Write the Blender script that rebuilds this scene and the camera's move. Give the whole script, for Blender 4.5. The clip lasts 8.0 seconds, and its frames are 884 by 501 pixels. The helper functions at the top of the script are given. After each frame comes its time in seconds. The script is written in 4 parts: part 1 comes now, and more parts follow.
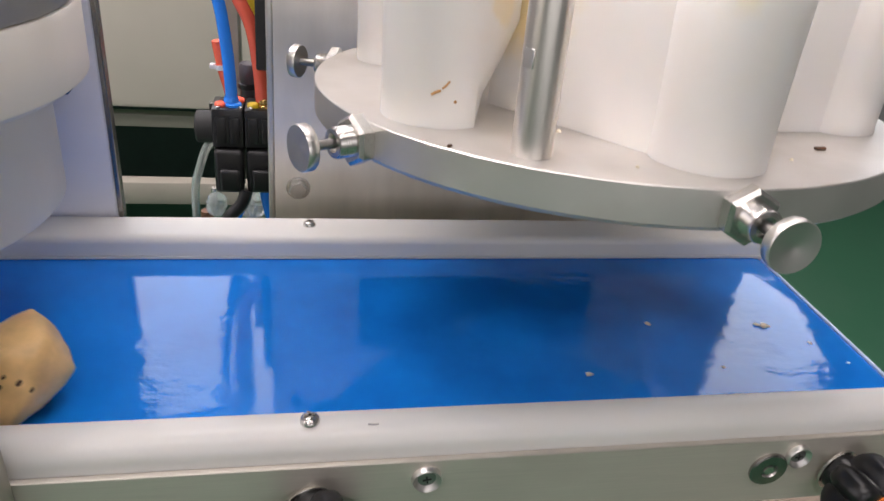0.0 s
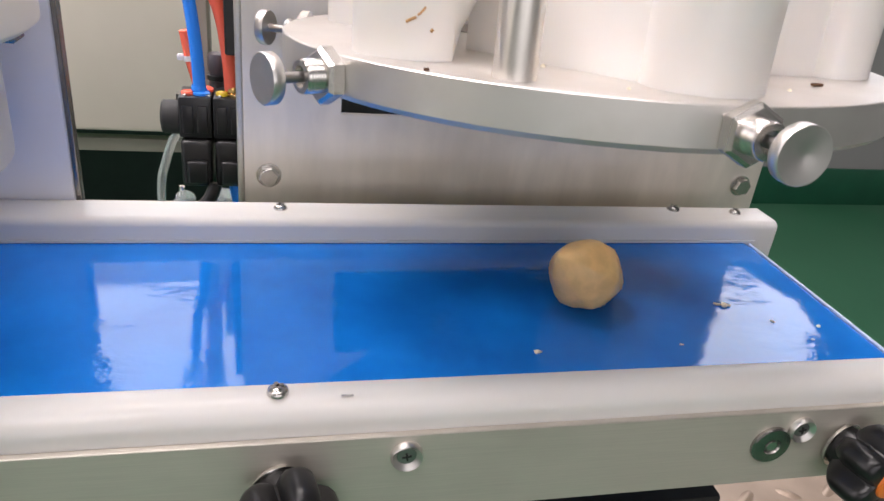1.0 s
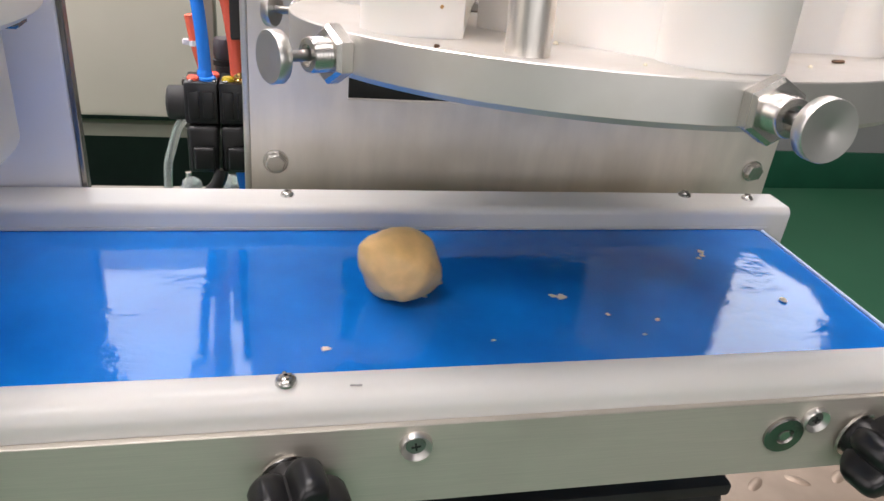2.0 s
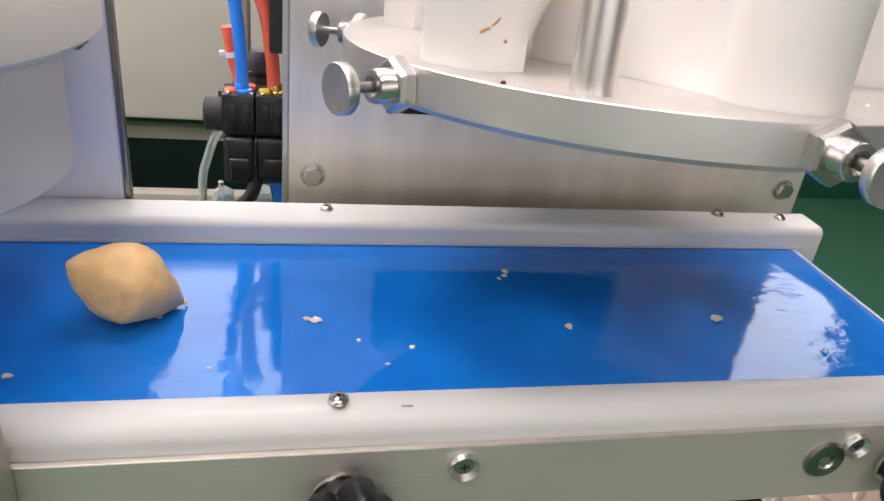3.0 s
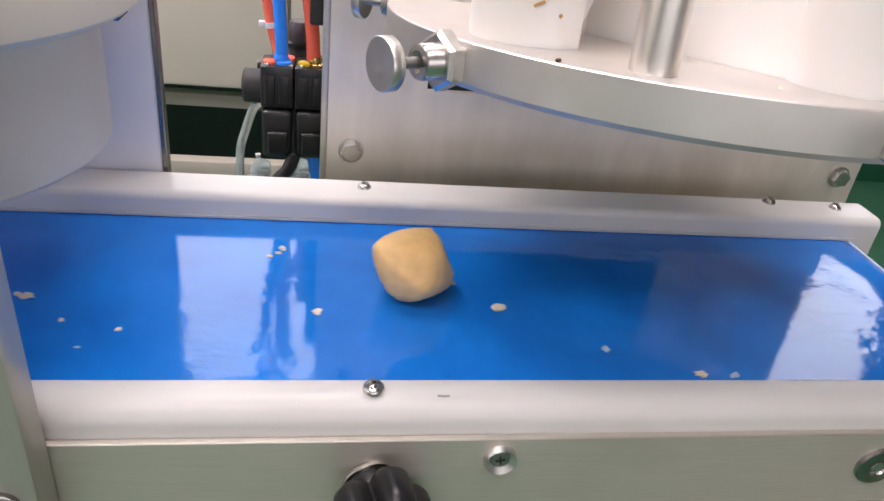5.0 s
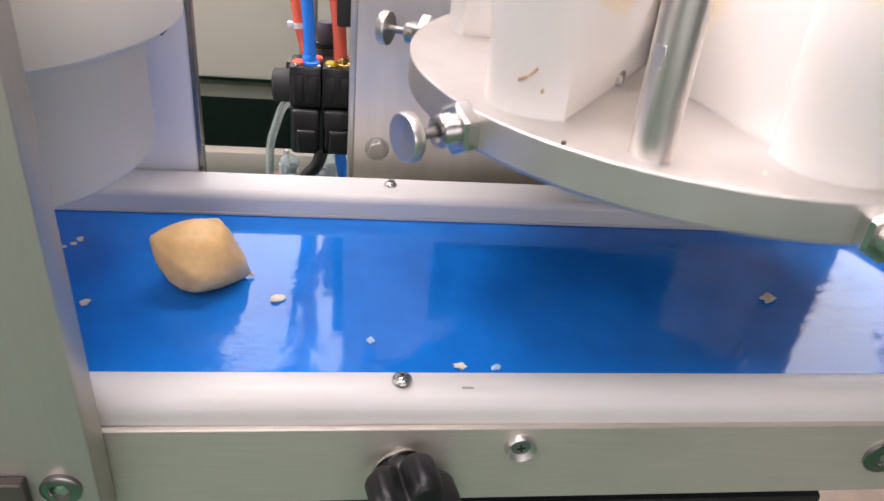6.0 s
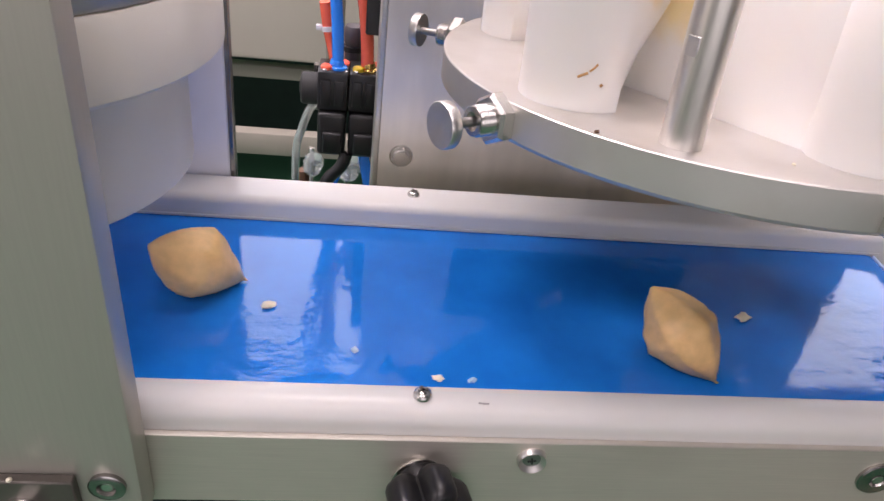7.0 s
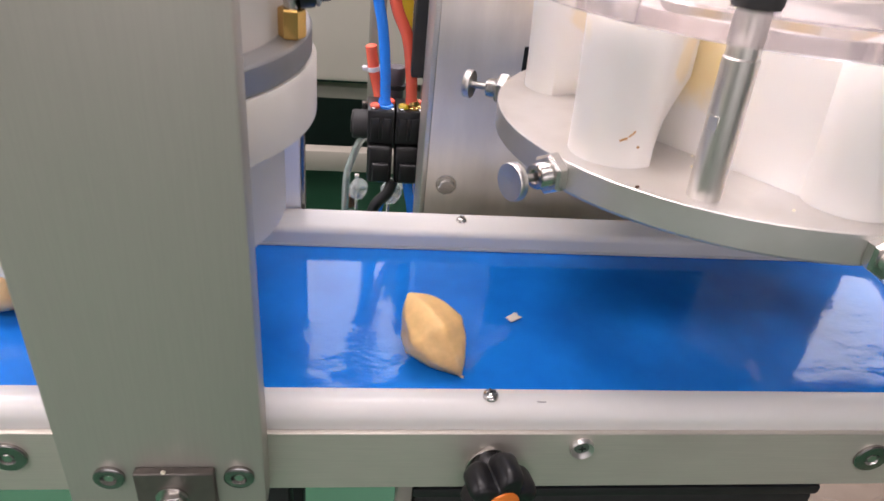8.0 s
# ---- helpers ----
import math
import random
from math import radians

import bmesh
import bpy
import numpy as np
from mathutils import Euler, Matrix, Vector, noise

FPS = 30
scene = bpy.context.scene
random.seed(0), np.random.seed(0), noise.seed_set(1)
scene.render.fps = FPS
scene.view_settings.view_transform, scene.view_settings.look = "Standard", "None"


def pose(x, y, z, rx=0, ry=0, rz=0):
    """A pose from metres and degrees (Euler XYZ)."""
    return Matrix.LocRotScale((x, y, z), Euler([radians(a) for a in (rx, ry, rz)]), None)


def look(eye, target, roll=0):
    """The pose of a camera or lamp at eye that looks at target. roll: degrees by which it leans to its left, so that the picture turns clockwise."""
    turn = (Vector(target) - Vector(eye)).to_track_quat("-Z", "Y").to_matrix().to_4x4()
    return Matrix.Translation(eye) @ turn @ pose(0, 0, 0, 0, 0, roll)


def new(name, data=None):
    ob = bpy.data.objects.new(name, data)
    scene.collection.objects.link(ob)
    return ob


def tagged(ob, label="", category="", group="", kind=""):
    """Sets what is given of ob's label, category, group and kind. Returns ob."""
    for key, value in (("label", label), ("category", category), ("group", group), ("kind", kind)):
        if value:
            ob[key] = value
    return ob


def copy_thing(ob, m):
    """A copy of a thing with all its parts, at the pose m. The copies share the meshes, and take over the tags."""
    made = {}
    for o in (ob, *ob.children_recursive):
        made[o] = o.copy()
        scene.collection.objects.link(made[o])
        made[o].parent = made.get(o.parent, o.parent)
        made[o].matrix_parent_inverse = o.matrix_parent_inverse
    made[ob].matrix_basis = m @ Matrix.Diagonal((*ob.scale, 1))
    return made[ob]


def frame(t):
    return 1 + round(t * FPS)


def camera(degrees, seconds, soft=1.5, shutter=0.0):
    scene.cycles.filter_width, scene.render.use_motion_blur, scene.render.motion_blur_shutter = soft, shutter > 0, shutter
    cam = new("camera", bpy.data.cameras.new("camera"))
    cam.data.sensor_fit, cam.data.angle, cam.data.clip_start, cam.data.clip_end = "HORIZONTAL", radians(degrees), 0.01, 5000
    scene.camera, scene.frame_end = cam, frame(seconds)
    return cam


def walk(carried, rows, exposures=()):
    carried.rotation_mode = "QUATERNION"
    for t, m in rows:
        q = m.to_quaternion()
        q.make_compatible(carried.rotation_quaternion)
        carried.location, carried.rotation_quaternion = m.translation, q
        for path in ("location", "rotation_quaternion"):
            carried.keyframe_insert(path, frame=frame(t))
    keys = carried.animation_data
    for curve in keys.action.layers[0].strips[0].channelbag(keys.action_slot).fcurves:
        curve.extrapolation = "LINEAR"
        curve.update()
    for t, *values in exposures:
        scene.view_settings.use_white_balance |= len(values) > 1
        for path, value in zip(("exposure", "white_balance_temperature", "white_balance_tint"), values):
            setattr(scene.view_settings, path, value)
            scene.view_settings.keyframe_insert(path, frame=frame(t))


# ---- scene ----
cam = camera(63.1, 8.0, shutter=0.25)
PATH = [
    (0, (-0.005, -0.22, 0.216), (0.39, 1.473, -0.773), 6.6),
    (0.2, (-0.006, -0.224, 0.205), (0.404, 1.478, -0.763), 6.5),
    (0.3, (-0.005, -0.224, 0.2), (0.409, 1.486, -0.75), 6.2),
    (0.5, (-0.004, -0.224, 0.196), (0.423, 1.504, -0.716), 6.0),
    (0.7, (-0.004, -0.223, 0.189), (0.44, 1.51, -0.705), 6.3),
    (1, (-0.001, -0.218, 0.18), (0.452, 1.513, -0.713), 6.5),
    (1.2, (0.003, -0.218, 0.179), (0.454, 1.509, -0.723), 6.3),
    (2.3, (-0.007, -0.213, 0.18), (0.422, 1.502, -0.755), 6.4),
    (2.5, (-0.012, -0.214, 0.183), (0.415, 1.506, -0.745), 6.6),
    (2.7, (-0.014, -0.213, 0.183), (0.406, 1.504, -0.753), 6.8),
    (3, (-0.018, -0.21, 0.186), (0.398, 1.511, -0.743), 6.9),
    (3.3, (-0.023, -0.209, 0.179), (0.388, 1.507, -0.762), 7.6),
    (3.5, (-0.023, -0.206, 0.175), (0.382, 1.508, -0.772), 7.7),
    (4, (-0.018, -0.203, 0.173), (0.364, 1.51, -0.786), 7.6),
    (4.5, (-0.017, -0.199, 0.179), (0.343, 1.501, -0.811), 7.0),
    (4.7, (-0.019, -0.199, 0.183), (0.327, 1.499, -0.816), 7.2),
    (5.8, (-0.02, -0.205, 0.191), (0.267, 1.485, -0.84), 6.5),
    (6, (-0.023, -0.209, 0.198), (0.247, 1.474, -0.848), 6.3),
    (6.2, (-0.026, -0.212, 0.208), (0.226, 1.464, -0.854), 6.2),
    (6.5, (-0.029, -0.212, 0.222), (0.215, 1.452, -0.862), 6.5),
    (6.8, (-0.029, -0.213, 0.23), (0.219, 1.434, -0.877), 7.3),
    (7, (-0.03, -0.212, 0.222), (0.209, 1.437, -0.883), 7.7),
    (7.2, (-0.034, -0.213, 0.221), (0.196, 1.443, -0.876), 7.4),
    (7.5, (-0.043, -0.225, 0.221), (0.185, 1.422, -0.89), 7.0),
    (7.7, (-0.049, -0.233, 0.233), (0.171, 1.408, -0.888), 6.5),
    (8, (-0.066, -0.252, 0.262), (0.166, 1.399, -0.842), 6.2),
]
# the clip's camera adjusts its own exposure a little as the white head sinks into view
EXPOSURES = [(0, -0.27, 6700, 18), (0.3, -0.23, 6700, 18), (0.6, -0.29, 6700, 17), (1, 0.02, 6700, 19), (1.2, 0.06, 6700, 18), (2.5, 0.02, 6700, 16), (3, 0.04, 6700, 18), (3.5, -0.12, 6700, 16), (4, 0.06, 6700, 18),
             (4.7, 0.02, 6700, 20), (5.8, 0.14, 6700, 24), (6, 0.08, 6700, 23), (6.5, -0.20, 6700, 30), (7, -0.12, 6700, 27), (7.5, -0.06, 6700, 23), (8, -0.10, 6700, 24)]
walk(cam, [(t, look(eye, target, roll)) for t, eye, target, roll in PATH], exposures=EXPOSURES)


# ---------------- world and lights ----------------
world = bpy.data.worlds.new("room_sky")
scene.world = world
world.use_nodes = True
wn = world.node_tree
sky = wn.nodes.new("ShaderNodeTexSky")
sky.sky_type, sky.sun_disc = "NISHITA", False
sky.sun_elevation, sky.sun_rotation = radians(35), radians(250)
wn.nodes["Background"].inputs["Strength"].default_value = 0.1
wn.links.new(sky.outputs[0], wn.nodes["Background"].inputs["Color"])


def area_lamp(name, eye, target, sx, sy, watts, colour):
    data = bpy.data.lights.new(name, "AREA")
    data.shape, data.size, data.size_y, data.energy, data.color = "RECTANGLE", sx, sy, watts, colour
    ob = new(name, data)
    ob.matrix_world = look(eye, target)
    return ob


# daylight in the windows of three walls, and the hall's ceiling panels
area_lamp("window_light_north", (-0.2, 2.19, 1.60), (-0.2, 0.0, 1.1), 5.42, 0.77, 68, (0.90, 0.96, 1.0))
area_lamp("window_light_west", (-2.98, -0.3, 1.0), (0, -0.2, 0.3), 3.2, 1.7, 17, (1.0, 0.96, 0.95))
area_lamp("window_light_south", (0.2, -2.98, 0.72), (0.1, 0.0, 0.1), 3.0, 1.0, 20, (1.0, 0.965, 0.935))
for lx in (-1.2, 0.2):
    for ly in (-1.2, 0.5):
        area_lamp("ceiling_panel_light", (lx, ly, 2.10), (lx, ly + 0.001, 0), 1.2, 0.55, (54 if ly > 0 else 23) if lx < 0 else (22 if ly > 0 else 10), (1.0, 0.97, 0.955))


# ---------------- materials ----------------
def mat(name, colour, rough=0.5, metal=0.0, vary=0.06, scale=60.0, bump=0.0, bump_scale=300.0, stretch=(1, 1, 1),
        rough_vary=0.0, coat=0.0, sss=0.0, trans=0.0, emit=0.0, second=None, second_amount=0.0, second_scale=12.0, spec=0.5):
    m = bpy.data.materials.new(name)
    m.use_nodes = True
    nt = m.node_tree
    b = nt.nodes["Principled BSDF"]
    N, L = nt.nodes.new, nt.links.new
    tc = N("ShaderNodeTexCoord")
    mp = N("ShaderNodeMapping")
    mp.inputs["Scale"].default_value = stretch
    L(tc.outputs["Object"], mp.inputs[0])
    n1 = N("ShaderNodeTexNoise")
    n1.inputs["Scale"].default_value, n1.inputs["Detail"].default_value = scale, 5
    L(mp.outputs[0], n1.inputs["Vector"])
    ramp = N("ShaderNodeValToRGB")
    c = Vector(colour)
    ramp.color_ramp.elements[0].position, ramp.color_ramp.elements[1].position = 0.3, 0.7
    ramp.color_ramp.elements[0].color = (*(c * (1 - vary)), 1)
    ramp.color_ramp.elements[1].color = (*[min(1, v * (1 + vary)) for v in c], 1)
    L(n1.outputs[0], ramp.inputs[0])
    out = ramp.outputs[0]
    if second:
        n2 = N("ShaderNodeTexNoise")
        n2.inputs["Scale"].default_value, n2.inputs["Detail"].default_value = second_scale, 6
        L(tc.outputs["Object"], n2.inputs["Vector"])
        r2 = N("ShaderNodeValToRGB")
        r2.color_ramp.elements[0].position, r2.color_ramp.elements[1].position = 0.5, 0.72
        r2.color_ramp.elements[0].color, r2.color_ramp.elements[1].color = (0, 0, 0, 1), (second_amount,) * 3 + (1,)
        L(n2.outputs[0], r2.inputs[0])
        mx = N("ShaderNodeMix")
        mx.data_type = "RGBA"
        L(r2.outputs[0], mx.inputs[0])
        L(out, mx.inputs[6])
        mx.inputs[7].default_value = (*second, 1)
        out = mx.outputs[2]
    L(out, b.inputs["Base Color"])
    b.inputs["Roughness"].default_value = rough
    if rough_vary:
        mr = N("ShaderNodeMapRange")
        mr.inputs[3].default_value, mr.inputs[4].default_value = max(0.02, rough - rough_vary), rough + rough_vary
        L(n1.outputs[0], mr.inputs[0])
        L(mr.outputs[0], b.inputs["Roughness"])
    b.inputs["Metallic"].default_value = metal
    b.inputs["Coat Weight"].default_value = coat
    b.inputs["Coat Roughness"].default_value = 0.05
    b.inputs["Specular IOR Level"].default_value = spec
    if sss:
        b.inputs["Subsurface Weight"].default_value = sss
        b.inputs["Subsurface Radius"].default_value = (0.006, 0.005, 0.004)
        b.inputs["Subsurface Scale"].default_value = 1.0
    b.inputs["Transmission Weight"].default_value = trans
    if emit:
        b.inputs["Emission Color"].default_value = (*colour, 1)
        b.inputs["Emission Strength"].default_value = emit
    if bump:
        n3 = N("ShaderNodeTexNoise")
        n3.inputs["Scale"].default_value, n3.inputs["Detail"].default_value = bump_scale, 4
        L(mp.outputs[0], n3.inputs["Vector"])
        bp = N("ShaderNodeBump")
        bp.inputs["Strength"].default_value, bp.inputs["Distance"].default_value = bump, 0.0006
        L(n3.outputs[0], bp.inputs["Height"])
        L(bp.outputs[0], b.inputs["Normal"])
    return m


def belt_material():
    """Blue PU belt with a thin wet film: glossy, with patches where the film is ruffled."""
    m = bpy.data.materials.new("belt_blue")
    m.use_nodes = True
    nt = m.node_tree
    b, N, L = nt.nodes["Principled BSDF"], nt.nodes.new, nt.links.new
    tc = N("ShaderNodeTexCoord")
    n1 = N("ShaderNodeTexNoise")
    n1.inputs["Scale"].default_value, n1.inputs["Detail"].default_value = 22, 5
    L(tc.outputs["Object"], n1.inputs["Vector"])
    r = N("ShaderNodeValToRGB")
    r.color_ramp.elements[0].position, r.color_ramp.elements[1].position = 0.3, 0.75
    r.color_ramp.elements[0].color, r.color_ramp.elements[1].color = (0.0, 0.155, 0.60, 1), (0.0, 0.222, 0.77, 1)
    L(n1.outputs[0], r.inputs[0])
    L(r.outputs[0], b.inputs["Base Color"])
    b.inputs["Roughness"].default_value = 0.06
    b.inputs["Specular IOR Level"].default_value = 0.37
    mp = N("ShaderNodeMapping")
    mp.inputs["Scale"].default_value = (1.0, 1.5, 1.0)
    L(tc.outputs["Object"], mp.inputs[0])
    n2 = N("ShaderNodeTexNoise")
    n2.inputs["Scale"].default_value, n2.inputs["Detail"].default_value = 58, 5
    L(mp.outputs[0], n2.inputs["Vector"])
    n3 = N("ShaderNodeTexNoise")
    n3.inputs["Scale"].default_value, n3.inputs["Detail"].default_value = 14, 3
    L(tc.outputs["Object"], n3.inputs["Vector"])
    r3 = N("ShaderNodeMapRange")
    r3.inputs[1].default_value, r3.inputs[2].default_value = 0.45, 0.64
    r3.inputs[3].default_value, r3.inputs[4].default_value = 0.010, 0.42
    L(n3.outputs[0], r3.inputs[0])
    bp = N("ShaderNodeBump")
    bp.inputs["Distance"].default_value = 0.0016
    L(r3.outputs[0], bp.inputs["Strength"])
    L(n2.outputs[0], bp.inputs["Height"])
    L(bp.outputs[0], b.inputs["Normal"])
    return m


BELT = belt_material()
WHITE = mat("white_polyethylene", (0.68, 0.665, 0.64), 0.32, vary=0.02, scale=25, bump=0.05, bump_scale=180, sss=0.25,
            second=(0.62, 0.60, 0.55), second_amount=0.25, second_scale=9)
POM = mat("white_acetal", (0.72, 0.704, 0.675), 0.30, vary=0.012, scale=20, sss=0.5, bump=0.03, bump_scale=120,
          second=(0.78, 0.72, 0.60), second_amount=0.22, second_scale=14)


def stained(m, spots):
    """Adds yellow dough stains with a ragged outline at places on the part itself."""
    nt = m.node_tree
    N, L = nt.nodes.new, nt.links.new
    b = nt.nodes["Principled BSDF"]
    src = b.inputs["Base Color"].links[0].from_socket
    tc = N("ShaderNodeTexCoord")
    nz = N("ShaderNodeTexNoise")
    nz.inputs["Scale"].default_value, nz.inputs["Detail"].default_value = 110, 5
    L(tc.outputs["Object"], nz.inputs["Vector"])
    for place, r0, r1, colour, amount in spots:
        vm = N("ShaderNodeVectorMath")
        vm.operation = "DISTANCE"
        vm.inputs[1].default_value = place
        L(tc.outputs["Object"], vm.inputs[0])
        ad = N("ShaderNodeMath")
        ad.operation = "MULTIPLY_ADD"
        ad.inputs[1].default_value, ad.inputs[2].default_value = 0.016, -0.008
        L(nz.outputs[0], ad.inputs[0])
        su = N("ShaderNodeMath")
        L(vm.outputs["Value"], su.inputs[0])
        L(ad.outputs[0], su.inputs[1])
        mr = N("ShaderNodeMapRange")
        mr.interpolation_type = "SMOOTHSTEP"
        mr.inputs[1].default_value, mr.inputs[2].default_value, mr.inputs[3].default_value, mr.inputs[4].default_value = r0, r1, amount, 0.0
        L(su.outputs[0], mr.inputs[0])
        mx = N("ShaderNodeMix")
        mx.data_type = "RGBA"
        L(mr.outputs[0], mx.inputs[0])
        L(src, mx.inputs[6])
        mx.inputs[7].default_value = (*colour, 1)
        src = mx.outputs[2]
    L(src, b.inputs["Base Color"])
    return m


POM = stained(POM, [((-0.050, 0.052, 0.042), 0.010, 0.026, (0.80, 0.60, 0.24), 0.75), ((0.0150, 0.0130, 0.044), 0.006, 0.013, (0.74, 0.58, 0.30), 0.5),
                    ((-0.010, -0.016, 0.052), 0.001, 0.008, (0.80, 0.70, 0.45), 0.35)])
STEEL = mat("brushed_steel", (0.68, 0.655, 0.62), 0.42, 1.0, vary=0.05, scale=90, stretch=(1, 1, 26), rough_vary=0.07, bump=0.05, bump_scale=500)
STEEL_H = mat("brushed_steel_side", (0.66, 0.615, 0.545), 0.54, 0.72, vary=0.05, scale=70, stretch=(0.6, 1, 30), rough_vary=0.07, bump=0.05, bump_scale=400,
              second=(0.5, 0.46, 0.4), second_amount=0.3, second_scale=15)
TURNED = mat("turned_steel", (0.70, 0.67, 0.63), 0.37, 1.0, vary=0.10, scale=110, stretch=(3, 3, 0.15), rough_vary=0.06)
DISC = mat("satin_disc_steel", (0.68, 0.66, 0.63), 0.44, 0.9, vary=0.05, scale=40, rough_vary=0.08, bump=0.06, bump_scale=250,
           second=(0.55, 0.51, 0.45), second_amount=0.35, second_scale=30)
PLATE = mat("mottled_steel_sheet", (0.86, 0.805, 0.735), 0.45, 0.78, vary=0.08, scale=30, stretch=(2.2, 1, 0.5), rough_vary=0.12, bump=0.03, bump_scale=500,
            second=(0.68, 0.61, 0.53), second_amount=0.45, second_scale=16)
POST = mat("anodised_post", (0.53, 0.50, 0.445), 0.45, 0.55, vary=0.025, scale=80, stretch=(12, 12, 0.5), rough_vary=0.03, bump=0.015, bump_scale=300)
CHROME = mat("bright_steel", (0.64, 0.62, 0.59), 0.27, 1.0, vary=0.04, scale=150)
CUP = mat("satin_bright_steel", (0.72, 0.70, 0.67), 0.36, 1.0, vary=0.04, scale=150)
GREYSTEEL = mat("grey_steel", (0.36, 0.35, 0.34), 0.4, 1.0, vary=0.06, scale=150)
WORN = mat("worn_dark_steel", (0.14, 0.125, 0.11), 0.42, 0.6, vary=0.12, scale=90, second=(0.22, 0.19, 0.17), second_amount=0.6, second_scale=60)
DARKSTEEL = mat("dark_steel", (0.33, 0.32, 0.305), 0.27, 1.0, vary=0.1, scale=150)
LAVENDER = mat("white_lacquer_panel", (0.80, 0.80, 0.86), 0.4, vary=0.02, scale=18, bump=0.04, bump_scale=90,
               second=(0.62, 0.60, 0.62), second_amount=0.25, second_scale=7)
GREYWHITE = mat("milky_plastic", (0.77, 0.735, 0.68), 0.42, vary=0.03, scale=15, sss=0.2, bump=0.04, bump_scale=120)
RINGGREY = mat("grey_ring", (0.42, 0.42, 0.42), 0.4, 0.6, vary=0.06, scale=40)
BLACK = mat("black_plastic", (0.010, 0.010, 0.011), 0.33, vary=0.2, scale=80, bump=0.12, bump_scale=300)
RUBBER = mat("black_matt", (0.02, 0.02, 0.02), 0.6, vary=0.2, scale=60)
ORANGE = mat("orange_plastic", (0.85, 0.22, 0.03), 0.4, vary=0.05, scale=60)
BLUE_TUBE = mat("blue_tube", (0.01, 0.25, 0.95), 0.22, vary=0.05, scale=60)
RED_TUBE = mat("red_tube", (0.95, 0.15, 0.085), 0.25, vary=0.05, scale=60)
CLEAR = mat("clear_tube", (0.75, 0.82, 0.80), 0.12, vary=0.03, scale=60, trans=0.75)
BRASS = mat("brass", (0.65, 0.42, 0.14), 0.25, 1.0, vary=0.1, scale=100)
YELLOW = mat("yellow_label", (0.85, 0.62, 0.03), 0.5, vary=0.05, scale=60)
CREAM = mat("cream_panel", (0.70, 0.625, 0.55), 0.7, vary=0.03, scale=6, stretch=(1, 1, 0.4), bump=0.25, bump_scale=30,
            second=(0.55, 0.50, 0.43), second_amount=0.35, second_scale=3)
FLOOR = mat("green_epoxy", (0.030, 0.135, 0.070), 0.46, vary=0.05, scale=4, bump=0.05, bump_scale=60,
            second=(0.065, 0.145, 0.095), second_amount=0.5, second_scale=2)
SKIRT = mat("dark_green_paint", (0.012, 0.10, 0.055), 0.4, vary=0.1, scale=10)
CEIL = mat("grey_ceiling_paint", (0.16, 0.16, 0.165), 0.8, vary=0.05, scale=5)
WALLW = mat("grey_wall_paint", (0.30, 0.295, 0.29), 0.7, vary=0.02, scale=5, bump=0.1, bump_scale=60)
BEIGE = mat("beige_lacquer", (0.36, 0.33, 0.28), 0.5, vary=0.05, scale=12)
TREAD = mat("tan_tread_plate", (0.34, 0.26, 0.20), 0.42, 0.5, vary=0.1, scale=25, second=(0.25, 0.19, 0.15), second_amount=0.5, second_scale=18)
GLASS_BRIGHT = mat("diffuser", (1.0, 0.98, 0.97), 0.5, emit=2.2)


def dough_material():
    m = mat("dough_skin", (0.88, 0.565, 0.240), 0.38, vary=0.12, scale=110, bump=0.5, bump_scale=260, sss=0.25,
            second=(0.50, 0.30, 0.13), second_amount=0.65, second_scale=60, rough_vary=0.10)
    return m


DOUGH = dough_material()
SCRATCH = mat("dried_dough", (0.46, 0.25, 0.09), 0.6, vary=0.2, scale=300)
BURNT = mat("dark_filling", (0.08, 0.035, 0.012), 0.6, vary=0.3, scale=200)
FLAKE = mat("wet_flake", (0.42, 0.60, 0.76), 0.35, vary=0.15, scale=300, bump=0.3, bump_scale=600)
CRUMB = mat("pale_crumb", (0.82, 0.76, 0.60), 0.6, vary=0.12, scale=200, bump=0.3, bump_scale=500)


# ---------------- mesh helpers ----------------
def box(bm, x0, x1, y0, y1, z0, z1, bevel=0.0, seg=2):
    r = bmesh.ops.create_cube(bm, size=1.0, matrix=Matrix.Translation(((x0 + x1) / 2, (y0 + y1) / 2, (z0 + z1) / 2))
                              @ Matrix.Diagonal((x1 - x0, y1 - y0, z1 - z0, 1)))
    if bevel:
        es = {e for v in r["verts"] for e in v.link_edges}
        bmesh.ops.bevel(bm, geom=list(es), offset=bevel, segments=seg, affect="EDGES", profile=0.5)
    return bm


def lathe(bm, profile, seg=32, m=Matrix()):
    """Turns (radius, height) pairs round the z axis, then places them with m."""
    rings = []
    for r, z in profile:
        if r < 1e-6:
            rings.append([bm.verts.new(m @ Vector((0, 0, z)))])
        else:
            rings.append([bm.verts.new(m @ Vector((r * math.cos(2 * math.pi * i / seg), r * math.sin(2 * math.pi * i / seg), z))) for i in range(seg)])
    for a, b in zip(rings, rings[1:]):
        for i in range(seg):
            j = (i + 1) % seg
            if len(a) == 1 and len(b) > 1:
                bm.faces.new((a[0], b[j], b[i]))
            elif len(b) == 1 and len(a) > 1:
                bm.faces.new((a[i], a[j], b[0]))
            elif len(a) > 1:
                bm.faces.new((a[i], a[j], b[j], b[i]))
    return bm


